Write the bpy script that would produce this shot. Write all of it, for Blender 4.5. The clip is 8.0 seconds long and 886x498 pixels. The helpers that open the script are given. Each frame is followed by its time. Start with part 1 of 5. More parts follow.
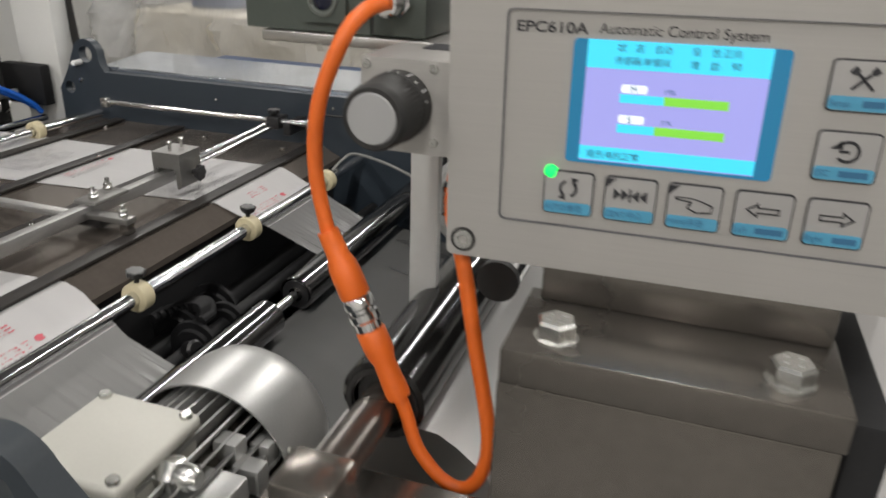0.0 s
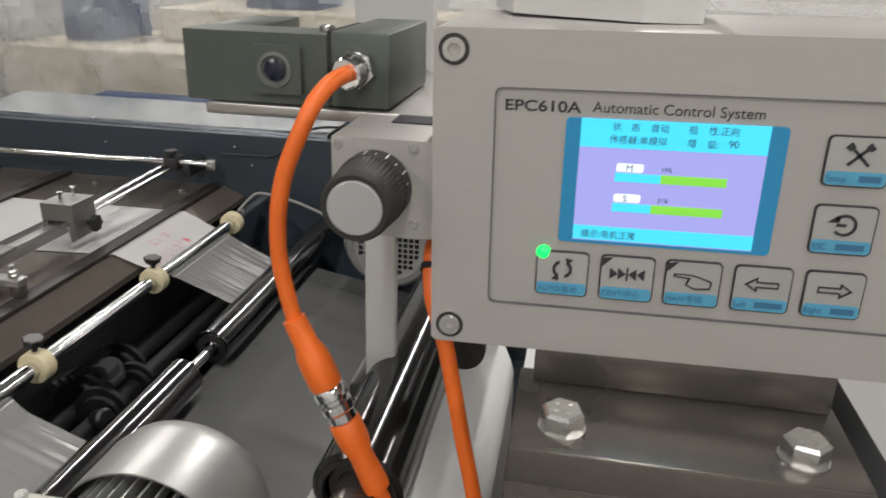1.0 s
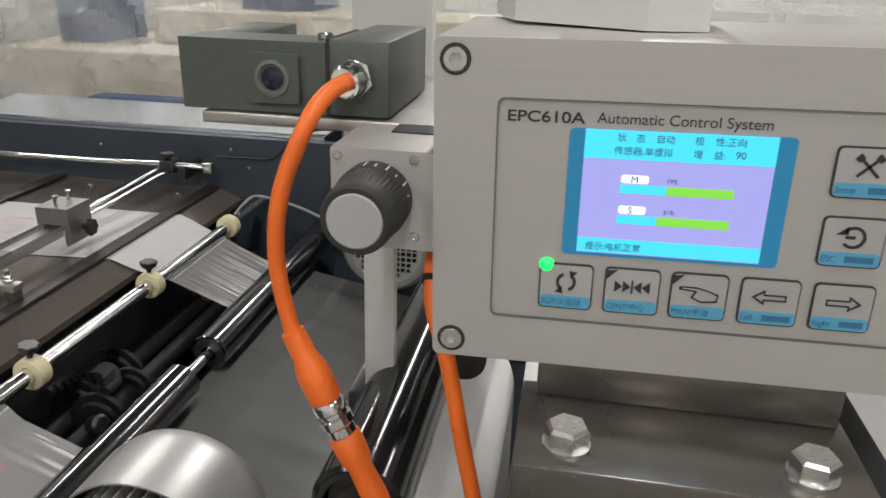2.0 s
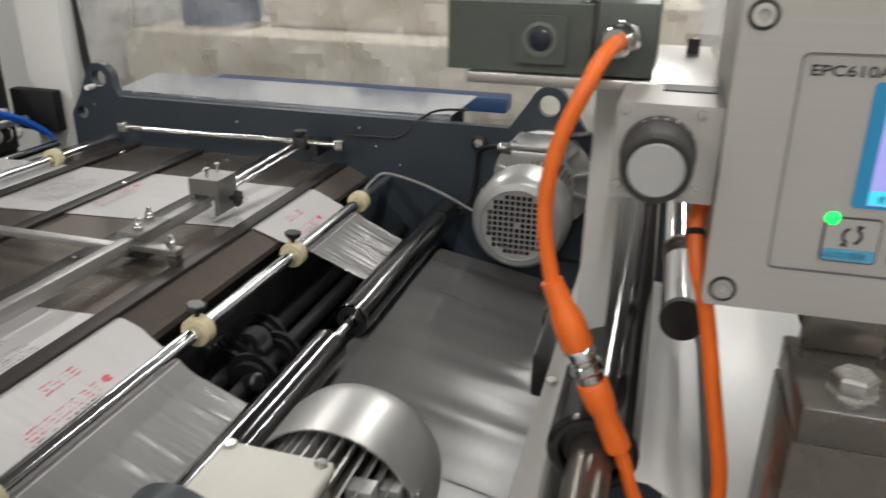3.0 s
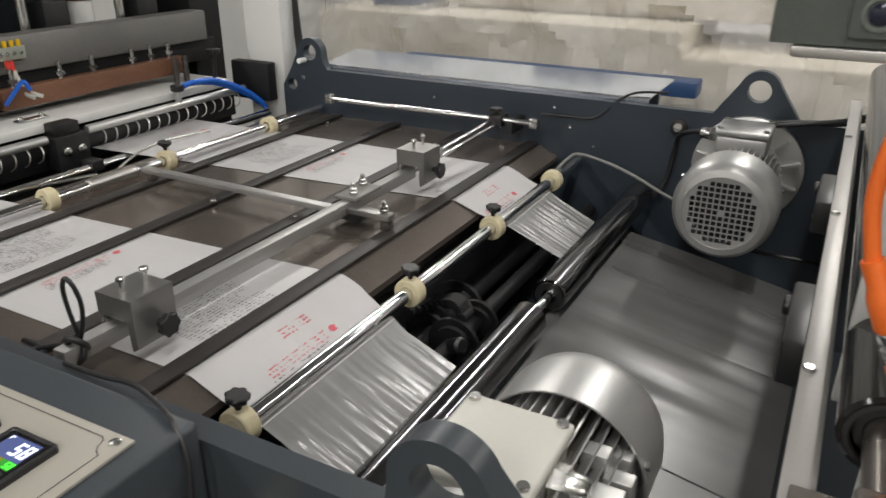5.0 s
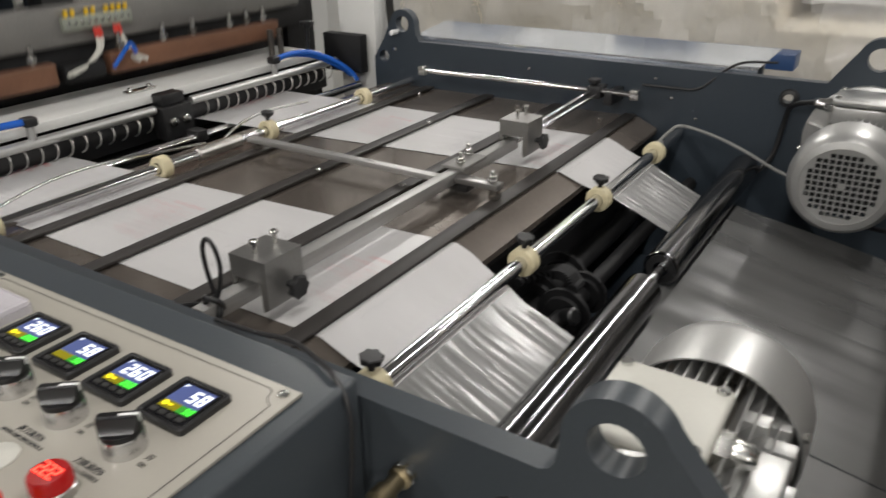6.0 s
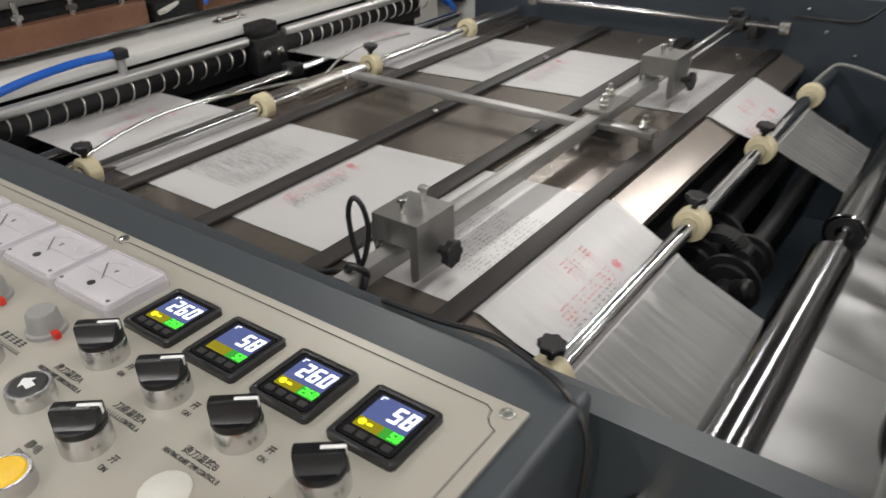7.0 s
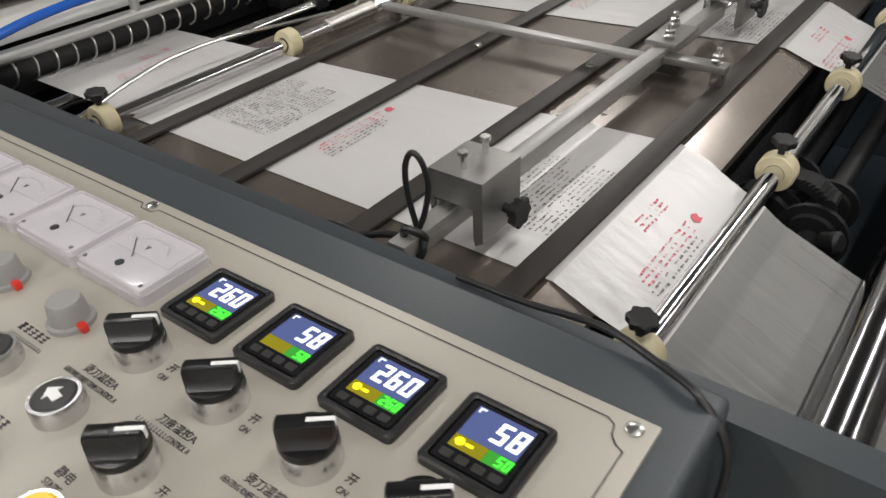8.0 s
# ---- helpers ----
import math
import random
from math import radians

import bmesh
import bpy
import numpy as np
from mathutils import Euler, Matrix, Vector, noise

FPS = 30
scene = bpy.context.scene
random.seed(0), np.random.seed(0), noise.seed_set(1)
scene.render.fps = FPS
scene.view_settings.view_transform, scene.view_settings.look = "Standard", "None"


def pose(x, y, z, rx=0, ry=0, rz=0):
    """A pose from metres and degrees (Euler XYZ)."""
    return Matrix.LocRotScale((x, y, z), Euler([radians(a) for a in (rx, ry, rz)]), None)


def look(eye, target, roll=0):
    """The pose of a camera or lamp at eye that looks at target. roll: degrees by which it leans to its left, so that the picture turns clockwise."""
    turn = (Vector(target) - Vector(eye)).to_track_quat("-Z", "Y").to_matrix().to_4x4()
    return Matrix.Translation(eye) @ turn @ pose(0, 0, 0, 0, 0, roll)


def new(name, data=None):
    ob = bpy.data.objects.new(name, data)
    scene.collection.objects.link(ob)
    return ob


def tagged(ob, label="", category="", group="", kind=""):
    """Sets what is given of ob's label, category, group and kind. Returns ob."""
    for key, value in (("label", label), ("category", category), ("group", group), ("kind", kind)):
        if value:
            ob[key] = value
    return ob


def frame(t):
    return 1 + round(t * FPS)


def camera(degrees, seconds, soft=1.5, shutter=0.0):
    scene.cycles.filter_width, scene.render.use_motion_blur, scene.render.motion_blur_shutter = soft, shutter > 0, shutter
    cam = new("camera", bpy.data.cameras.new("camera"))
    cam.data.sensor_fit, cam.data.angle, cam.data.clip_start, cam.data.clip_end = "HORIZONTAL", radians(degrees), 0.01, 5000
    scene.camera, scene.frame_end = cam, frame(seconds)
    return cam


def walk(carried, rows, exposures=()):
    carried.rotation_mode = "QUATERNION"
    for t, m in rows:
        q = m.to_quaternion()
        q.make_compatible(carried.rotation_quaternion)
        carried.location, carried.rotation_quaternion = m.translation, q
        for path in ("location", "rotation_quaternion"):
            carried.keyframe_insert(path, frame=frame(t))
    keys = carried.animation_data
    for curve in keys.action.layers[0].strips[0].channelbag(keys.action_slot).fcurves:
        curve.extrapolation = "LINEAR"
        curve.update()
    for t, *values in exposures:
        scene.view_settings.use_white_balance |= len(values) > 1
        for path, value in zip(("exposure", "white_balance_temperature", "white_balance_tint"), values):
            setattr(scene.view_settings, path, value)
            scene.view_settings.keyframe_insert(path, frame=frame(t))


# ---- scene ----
cam = camera(61.2, 8.0, 1.5, 0.5)
PATH = [
    (0, (1.416, 2.063, 1.408), (0.843, 3.809, 0.619), 1.9),
    (0.5, (1.367, 2.065, 1.419), (0.929, 3.867, 0.668), 1.8),
    (1, (1.368, 2.083, 1.426), (1.054, 3.919, 0.696), 1.8),
    (1.2, (1.37, 2.087, 1.43), (1.082, 3.925, 0.695), 1.6),
    (2.3, (1.356, 2.09, 1.427), (1.025, 3.923, 0.698), 1.8),
    (2.5, (1.337, 2.08, 1.424), (0.964, 3.9, 0.685), 1.4),
    (3, (1.283, 2.046, 1.418), (0.77, 3.821, 0.652), 0.9),
    (3.5, (1.261, 2.022, 1.418), (0.619, 3.743, 0.627), 0.4),
    (4, (1.257, 2.01, 1.419), (0.511, 3.682, 0.613), 0.0),
    (4.5, (1.238, 1.999, 1.42), (0.42, 3.634, 0.611), -0.0),
    (5.8, (1.159, 1.957, 1.403), (0.199, 3.496, 0.56), -0.5),
    (6, (1.141, 1.944, 1.401), (0.151, 3.453, 0.539), -1.0),
    (6.5, (1.05, 1.929, 1.385), (0.028, 3.382, 0.466), -1.5),
    (7, (0.949, 1.982, 1.366), (-0.1, 3.354, 0.358), -1.7),
    (7.5, (0.903, 2.021, 1.348), (-0.168, 3.295, 0.241), -2.5),
    (8, (0.855, 2.025, 1.342), (-0.17, 3.296, 0.187), -3.2),
]
# ---- world and light ----
world = bpy.data.worlds.new("hall_air")
scene.world = world
world.use_nodes = True
world.node_tree.nodes["Background"].inputs[0].default_value = (0.9, 0.95, 1.0, 1)
world.node_tree.nodes["Background"].inputs[1].default_value = 0.05
scene.view_settings.exposure = 0.0


def area_lamp(name, m, sx, sy, power, colour=(1.0, 0.97, 0.93)):
    data = bpy.data.lights.new(name, "AREA")
    data.shape, data.size, data.size_y, data.energy, data.color = "RECTANGLE", sx, sy, power, colour
    ob = new(name, data)
    ob.matrix_world = m
    return ob


# ---- small builders ----
ORIGIN = {}


def thing(name, loc, label, category, group="", kind=""):
    ob = new(name)
    ob.empty_display_size = 0.02
    ob.location = loc
    ORIGIN[ob.name] = Vector(loc)
    return tagged(ob, label, category, group, kind)


def part(name, bm, mat, parent, label="", smooth=True, kind=""):
    """One mesh, given in world metres, under a thing or a part."""
    origin = ORIGIN[parent.name]
    bmesh.ops.translate(bm, verts=bm.verts, vec=-origin)
    bmesh.ops.recalc_face_normals(bm, faces=bm.faces)
    me = bpy.data.meshes.new(name)
    bm.to_mesh(me)
    bm.free()
    me.materials.append(mat)
    if smooth:
        me.shade_smooth()
        me.set_sharp_from_angle(angle=radians(35))
    ob = new(name, me)
    ob.parent = parent
    ORIGIN[ob.name] = origin
    return tagged(ob, label, kind=kind)


def single(name, bm, mat, label, category, group="", kind="", smooth=True, loc=(0, 0, 0)):
    """A top-level thing that is one mesh."""
    bmesh.ops.translate(bm, verts=bm.verts, vec=-Vector(loc))
    bmesh.ops.recalc_face_normals(bm, faces=bm.faces)
    me = bpy.data.meshes.new(name)
    bm.to_mesh(me)
    bm.free()
    me.materials.append(mat)
    if smooth:
        me.shade_smooth()
        me.set_sharp_from_angle(angle=radians(35))
    ob = new(name, me)
    ob.location = loc
    ORIGIN[ob.name] = Vector(loc)
    return tagged(ob, label, category, group, kind)


def box(x0, x1, y0, y1, z0, z1, bevel=0.0, seg=2, bm=None):
    bm = bm or bmesh.new()
    vs = [bm.verts.new((x, y, z)) for x in (x0, x1) for y in (y0, y1) for z in (z0, z1)]
    fs = [bm.faces.new([vs[i] for i in q]) for q in ((0, 1, 3, 2), (4, 6, 7, 5), (0, 4, 5, 1), (2, 3, 7, 6), (0, 2, 6, 4), (1, 5, 7, 3))]
    if bevel > 0:
        es = list({e for f in fs for e in f.edges})
        bmesh.ops.bevel(bm, geom=es, offset=bevel, segments=seg, affect="EDGES", profile=0.5)
    return bm


def turned(p0, p1, profile, seg=28, bm=None):
    """A lathed body along p0 to p1. profile: (fraction of the way or metres along, radius) pairs, closed at both ends where the radius is 0."""
    bm = bm or bmesh.new()
    p0, p1 = Vector(p0), Vector(p1)
    axis = (p1 - p0).normalized()
    side = axis.orthogonal().normalized()
    up = axis.cross(side)
    rings = []
    for d, r in profile:
        c = p0 + axis * d
        if r <= 1e-6:
            rings.append([bm.verts.new(c)])
        else:
            rings.append([bm.verts.new(c + (side * math.cos(a) + up * math.sin(a)) * r) for a in (2 * math.pi * k / seg for k in range(seg))])
    for a, b in zip(rings, rings[1:]):
        for k in range(seg):
            n = (k + 1) % seg
            if len(a) == 1 and len(b) == 1:
                continue
            if len(a) == 1:
                bm.faces.new((a[0], b[k], b[n]))
            elif len(b) == 1:
                bm.faces.new((a[k], b[0], a[n]))
            else:
                bm.faces.new((a[k], b[k], b[n], a[n]))
    return bm


def rod(p0, p1, r, seg=20, chamfer=0.0, bm=None):
    length = (Vector(p1) - Vector(p0)).length
    c = chamfer or min(r * 0.15, length * 0.2)
    return turned(p0, p1, [(0, 0), (0, r - c), (c, r), (length - c, r), (length, r - c), (length, 0)], seg, bm)


def smooth_path(points, n=8):
    """Points along a smooth line through those given."""
    pts = [Vector(p) for p in points]
    pts = [2 * pts[0] - pts[1]] + pts + [2 * pts[-1] - pts[-2]]
    out = []
    for a, b, c, d in zip(pts, pts[1:], pts[2:], pts[3:]):
        for k in range(n):
            t = k / n
            out.append(0.5 * ((2 * b) + (c - a) * t + (2 * a - 5 * b + 4 * c - d) * t * t + (3 * b - a - 3 * c + d) * t ** 3))
    out.append(pts[-2])
    return out


def cable(points, r, n=8, seg=10, bm=None):
    bm = bm or bmesh.new()
    pts = smooth_path(points, n)
    rings, side = [], None
    for k, p in enumerate(pts):
        d = (pts[min(k + 1, len(pts) - 1)] - pts[max(k - 1, 0)]).normalized()
        side = d.orthogonal().normalized() if side is None else (side - d * side.dot(d)).normalized()
        up = d.cross(side)
        rings.append([bm.verts.new(p + (side * math.cos(a) + up * math.sin(a)) * r) for a in (2 * math.pi * j / seg for j in range(seg))])
    for a, b in zip(rings, rings[1:]):
        for j in range(seg):
            bm.faces.new((a[j], b[j], b[(j + 1) % seg], a[(j + 1) % seg]))
    bm.faces.new(rings[0])
    bm.faces.new(rings[-1])
    return bm


def arc(cx, cz, r, a0, a1, n):
    return [(cx + r * math.cos(radians(a0 + (a1 - a0) * k / n)), cz + r * math.sin(radians(a0 + (a1 - a0) * k / n))) for k in range(n + 1)]


def slab(outline, a0, a1, axis="y", holes=(), bm=None):
    """A flat plate: an outline (and holes) in two axes, thick along the third."""
    bm = bm or bmesh.new()

    def at(u, v, w):
        return {"y": (u, w, v), "z": (u, v, w), "x": (w, u, v)}[axis]
    edges = []
    for ring in (outline, *holes):
        vs = [bm.verts.new(at(u, v, a0)) for u, v in ring]
        edges += [bm.edges.new((vs[k], vs[(k + 1) % len(vs)])) for k in range(len(vs))]
    got = bmesh.ops.triangle_fill(bm, use_beauty=True, use_dissolve=False, edges=edges)
    faces = [g for g in got["geom"] if isinstance(g, bmesh.types.BMFace)]
    up = bmesh.ops.extrude_face_region(bm, geom=faces)
    vec = {"y": (0, a1 - a0, 0), "z": (0, 0, a1 - a0), "x": (a1 - a0, 0, 0)}[axis]
    bmesh.ops.translate(bm, verts=[g for g in up["geom"] if isinstance(g, bmesh.types.BMVert)], vec=vec)
    return bm


def round_rect(x0, x1, y0, y1, r, n=4):
    out = []
    for cx, cy, a in ((x1 - r, y1 - r, 0), (x0 + r, y1 - r, 90), (x0 + r, y0 + r, 180), (x1 - r, y0 + r, 270)):
        out += arc(cx, cy, r, a, a + 90, n)
    return out


def circle(cx, cy, r, n=24):
    return [(cx + r * math.cos(2 * math.pi * k / n), cy + r * math.sin(2 * math.pi * k / n)) for k in range(n)]


def hexagon(c, axis, r, h, bm=None):
    bm = bm or bmesh.new()
    c, axis = Vector(c), Vector(axis).normalized()
    return turned(c, c + axis * h, [(0, 0), (0, r), (h * 0.82, r), (h, r * 0.86), (h, 0)], 6, bm)


def words(text, size, m, mat, parent, name="lettering", align="LEFT", bold=0.0, extrude=0.00015, wide=1.0):
    """Raised lettering in the built-in font under a thing or part, at the world pose m."""
    cu = bpy.data.curves.new(name, "FONT")
    cu.body, cu.size, cu.extrude, cu.align_x, cu.offset = text, size, extrude, align, bold
    cu.materials.append(mat)
    ob = new(name, cu)
    ob.parent = parent
    ob.matrix_local = Matrix.Translation(-ORIGIN[parent.name]) @ m @ Matrix.Diagonal((wide, 1, 1, 1))
    return ob


# ---- materials ----
def material(name, colour, rough=0.5, metal=0.0, grain=200.0, vary=0.12, bump=0.1, coat=0.0, stretch=(1, 1, 1), stain=6.0, stains=0.15, rough_vary=0.12, alpha=1.0, tint=None, spec=0.5):
    mat = bpy.data.materials.new(name)
    mat.use_nodes = True
    nt = mat.node_tree
    b = nt.nodes["Principled BSDF"]
    co = nt.nodes.new("ShaderNodeTexCoord")
    mp = nt.nodes.new("ShaderNodeMapping")
    mp.inputs["Scale"].default_value = stretch
    nt.links.new(co.outputs["Object"], mp.inputs["Vector"])
    fine, wide = nt.nodes.new("ShaderNodeTexNoise"), nt.nodes.new("ShaderNodeTexNoise")
    fine.inputs["Scale"].default_value, fine.inputs["Detail"].default_value = grain, 3
    wide.inputs["Scale"].default_value, wide.inputs["Detail"].default_value = stain, 5
    nt.links.new(mp.outputs[0], fine.inputs["Vector"])
    nt.links.new(co.outputs["Object"], wide.inputs["Vector"])
    base = Vector(colour)
    dark = base * (1 - vary)
    light = [min(1, c * (1 + vary)) for c in base]
    r1 = nt.nodes.new("ShaderNodeMix")
    r1.data_type = "RGBA"
    r1.inputs["A"].default_value, r1.inputs["B"].default_value = (*dark, 1), (*light, 1)
    nt.links.new(fine.outputs["Fac"], r1.inputs["Factor"])
    r2 = nt.nodes.new("ShaderNodeMix")
    r2.data_type = "RGBA"
    r2.inputs["B"].default_value = (*(tint or base * (1 - 2 * stains)), 1)
    ramp = nt.nodes.new("ShaderNodeMapRange")
    ramp.inputs["From Min"].default_value, ramp.inputs["From Max"].default_value = 0.45, 0.75
    ramp.inputs["To Max"].default_value = min(1, stains * 4)
    nt.links.new(wide.outputs["Fac"], ramp.inputs["Value"])
    nt.links.new(ramp.outputs[0], r2.inputs["Factor"])
    nt.links.new(r1.outputs["Result"], r2.inputs["A"])
    nt.links.new(r2.outputs["Result"], b.inputs["Base Color"])
    rr = nt.nodes.new("ShaderNodeMapRange")
    rr.inputs["To Min"].default_value, rr.inputs["To Max"].default_value = max(0.02, rough - rough_vary), min(1, rough + rough_vary)
    nt.links.new(wide.outputs["Fac"], rr.inputs["Value"])
    nt.links.new(rr.outputs[0], b.inputs["Roughness"])
    b.inputs["Metallic"].default_value = metal
    b.inputs["Coat Weight"].default_value = coat
    b.inputs["Specular IOR Level"].default_value = spec
    b.inputs["Alpha"].default_value = alpha
    if bump > 0:
        bn = nt.nodes.new("ShaderNodeBump")
        bn.inputs["Strength"].default_value, bn.inputs["Distance"].default_value = bump, 0.0006
        nt.links.new(fine.outputs["Fac"], bn.inputs["Height"])
        nt.links.new(bn.outputs[0], b.inputs["Normal"])
    return mat


def glowing(name, colour, strength):
    mat = bpy.data.materials.new(name)
    mat.use_nodes = True
    b = mat.node_tree.nodes["Principled BSDF"]
    b.inputs["Base Color"].default_value = (*(0.4 * Vector(colour)), 1)
    b.inputs["Roughness"].default_value = 0.25
    b.inputs["Emission Color"].default_value = (*colour, 1)
    b.inputs["Emission Strength"].default_value = strength
    return mat


def film_material(name, colour, clear, rough, streak=(4, 60, 30), bump=0.35, dist=0.003):
    """Thin plastic film: a glossy sheet that lets some of what is behind it through, with drawn-out creases."""
    mat = bpy.data.materials.new(name)
    mat.use_nodes = True
    nt = mat.node_tree
    b, out = nt.nodes["Principled BSDF"], nt.nodes["Material Output"]
    co, mp = nt.nodes.new("ShaderNodeTexCoord"), nt.nodes.new("ShaderNodeMapping")
    mp.inputs["Scale"].default_value = streak
    nz, wide = nt.nodes.new("ShaderNodeTexNoise"), nt.nodes.new("ShaderNodeTexNoise")
    nz.inputs["Scale"].default_value, nz.inputs["Detail"].default_value, nz.inputs["Distortion"].default_value = 1.0, 4, 0.6
    wide.inputs["Scale"].default_value = 0.35
    nt.links.new(co.outputs["Object"], mp.inputs["Vector"])
    nt.links.new(mp.outputs[0], nz.inputs["Vector"])
    nt.links.new(mp.outputs[0], wide.inputs["Vector"])
    mix = nt.nodes.new("ShaderNodeMix")
    mix.data_type = "RGBA"
    mix.inputs["A"].default_value, mix.inputs["B"].default_value = (*(0.82 * Vector(colour)), 1), (*[min(1, 1.12 * c) for c in colour], 1)
    nt.links.new(wide.outputs["Fac"], mix.inputs["Factor"])
    nt.links.new(mix.outputs["Result"], b.inputs["Base Color"])
    b.inputs["Roughness"].default_value = rough
    bn = nt.nodes.new("ShaderNodeBump")
    bn.inputs["Strength"].default_value, bn.inputs["Distance"].default_value = bump, dist
    nt.links.new(nz.outputs["Fac"], bn.inputs["Height"])
    nt.links.new(bn.outputs[0], b.inputs["Normal"])
    see = nt.nodes.new("ShaderNodeBsdfTransparent")
    ms = nt.nodes.new("ShaderNodeMixShader")
    ms.inputs[0].default_value = clear
    nt.links.new(b.outputs[0], ms.inputs[1])
    nt.links.new(see.outputs[0], ms.inputs[2])
    nt.links.new(ms.outputs[0], out.inputs["Surface"])
    return mat


NAVY = material("navy_paint", (0.030, 0.040, 0.052), 0.42, 0, 350, 0.1, 0.12, stains=0.06)
NAVY_LIGHT = material("blue_grey_paint", (0.046, 0.054, 0.062), 0.4, 0, 350, 0.1, 0.12, stains=0.06)
# Polished roller that mirrors dark surroundings; that darkness is put into the base colour.
DARK_REFLECTION = material("steel_with_dark_reflection", (0.016, 0.0155, 0.015), 0.12, 0.0, 90, 0.08, 0.02, stains=0.1, rough_vary=0.05, spec=0.36)
CHROME = material("chrome", (0.72, 0.72, 0.73), 0.10, 1, 90, 0.05, 0.02, stains=0.05, rough_vary=0.05)
DARK_CHROME = material("dark_chrome", (0.21, 0.21, 0.215), 0.13, 1, 90, 0.08, 0.02, stains=0.1, rough_vary=0.05)
STEEL = material("satin_steel", (0.50, 0.49, 0.47), 0.32, 1, 240, 0.1, 0.1, stretch=(1, 1, 6), stains=0.1)
CLAMP_STEEL = material("ground_grey_steel", (0.30, 0.295, 0.285), 0.36, 0.8, 240, 0.1, 0.1, stains=0.12)
RAIL_STEEL = material("scratched_rail_steel", (0.44, 0.435, 0.425), 0.44, 0.75, 200, 0.12, 0.12, stretch=(1, 0.1, 1), stains=0.12)
ZINC = material("zinc_plated", (0.62, 0.62, 0.60), 0.25, 1, 160, 0.12, 0.1, stains=0.12)
ALU = material("cast_aluminium", (0.56, 0.56, 0.55), 0.36, 0.75, 500, 0.08, 0.15, stains=0.05)
BRUSHED = material("brushed_grey_face", (0.43, 0.415, 0.395), 0.42, 0.35, 300, 0.05, 0.06, stretch=(0.05, 1, 3), stains=0.03)
BLACKENED = material("blackened_steel", (0.175, 0.160, 0.143), 0.26, 0.75, 180, 0.2, 0.15, stains=0.2)
BROWN_PLATE = material("brown_steel_plate", (0.19, 0.163, 0.142), 0.19, 0.55, 120, 0.12, 0.08, stains=0.2)
STRIP = material("dark_flat_bar", (0.032, 0.028, 0.026), 0.5, 0.1, 200, 0.15, 0.1, stains=0.15)
BLACK = material("black_plastic", (0.016, 0.016, 0.017), 0.38, 0, 400, 0.1, 0.12, stains=0.05)
SWITCH_BLACK = material("switch_black", (0.006, 0.006, 0.007), 0.3, 0, 400, 0.1, 0.08, stains=0.05)
RUBBER = material("black_rubber", (0.022, 0.021, 0.020), 0.6, 0, 300, 0.15, 0.15)
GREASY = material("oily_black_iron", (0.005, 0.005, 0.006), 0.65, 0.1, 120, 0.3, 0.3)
CREAM = material("cream_nylon", (0.62, 0.55, 0.36), 0.5, 0, 120, 0.08, 0.1, stains=0.08)
ORANGE = material("orange_cable", (0.80, 0.150, 0.018), 0.42, 0, 250, 0.06, 0.08, stains=0.06)
SENSOR_GREEN = material("grey_green_cast", (0.072, 0.085, 0.074), 0.42, 0.1, 420, 0.1, 0.2, stains=0.06)
PANEL = material("ivory_panel_plate", (0.395, 0.373, 0.325), 0.36, 0.1, 500, 0.03, 0.03, stains=0.03)
IVORY = material("ivory_enamel", (0.56, 0.55, 0.50), 0.45, 0, 300, 0.04, 0.06, stains=0.05)
WHITE_PAINT = material("white_paint", (0.72, 0.72, 0.70), 0.4, 0, 200, 0.04, 0.05, stains=0.08)
BEIGE_PANEL = material("pale_plate", (0.60, 0.60, 0.585), 0.35, 0.15, 200, 0.04, 0.05, stains=0.06)
CLEAR_WHITE = material("milky_plastic", (0.74, 0.71, 0.75), 0.22, 0, 60, 0.05, 0.05, coat=0.3, stains=0.03, alpha=0.62)
COPPER = material("brown_bakelite", (0.20, 0.095, 0.055), 0.4, 0.1, 150, 0.2, 0.1, stains=0.2)
GREY_BEAM = material("grey_cast_beam", (0.20, 0.195, 0.185), 0.45, 0.2, 150, 0.12, 0.15, stains=0.15)
BRASS = material("brass", (0.55, 0.45, 0.28), 0.3, 1, 150, 0.15, 0.1, stains=0.15)
BLUE_HOSE = material("blue_hose", (0.015, 0.12, 0.55), 0.25, 0, 100, 0.05, 0.05)
BLUE_PAINT = material("blue_paint", (0.035, 0.080, 0.20), 0.4, 0, 120, 0.08, 0.1)
SHEET = material("shiny_cover_sheet", (0.80, 0.85, 0.93), 0.09, 0.95, 14, 0.08, 0.03, stains=0.1)
CARTON = material("cream_board", (0.70, 0.64, 0.52), 0.7, 0, 30, 0.06, 0.1, stains=0.1)
CONCRETE = material("concrete", (0.24, 0.235, 0.225), 0.55, 0, 60, 0.15, 0.15, stains=0.15, stain=2)
WALL = material("wall_paint", (0.62, 0.61, 0.58), 0.7, 0, 60, 0.05, 0.05, stains=0.08, stain=1)
CEILING = material("ceiling_paint", (0.16, 0.16, 0.165), 0.8, 0, 60, 0.05, 0.05, stains=0.08, stain=1)
SATIN_CHROME = material("satin_chrome", (0.66, 0.66, 0.67), 0.24, 1, 90, 0.05, 0.03, stains=0.05, rough_vary=0.05)
RED_PLASTIC = material("red_plastic", (0.62, 0.035, 0.022), 0.35, 0, 200, 0.05, 0.05)
YELLOW = material("yellow_plastic", (0.80, 0.50, 0.012), 0.3, 0, 200, 0.05, 0.05)
INK = material("black_ink", (0.025, 0.025, 0.03), 0.5, 0, 200, 0.1, 0.0)
INK_GREY = material("grey_ink", (0.11, 0.11, 0.12), 0.5, 0, 200, 0.1, 0.0)
INK_RED = material("red_ink", (0.58, 0.10, 0.13), 0.5, 0, 200, 0.1, 0.0)
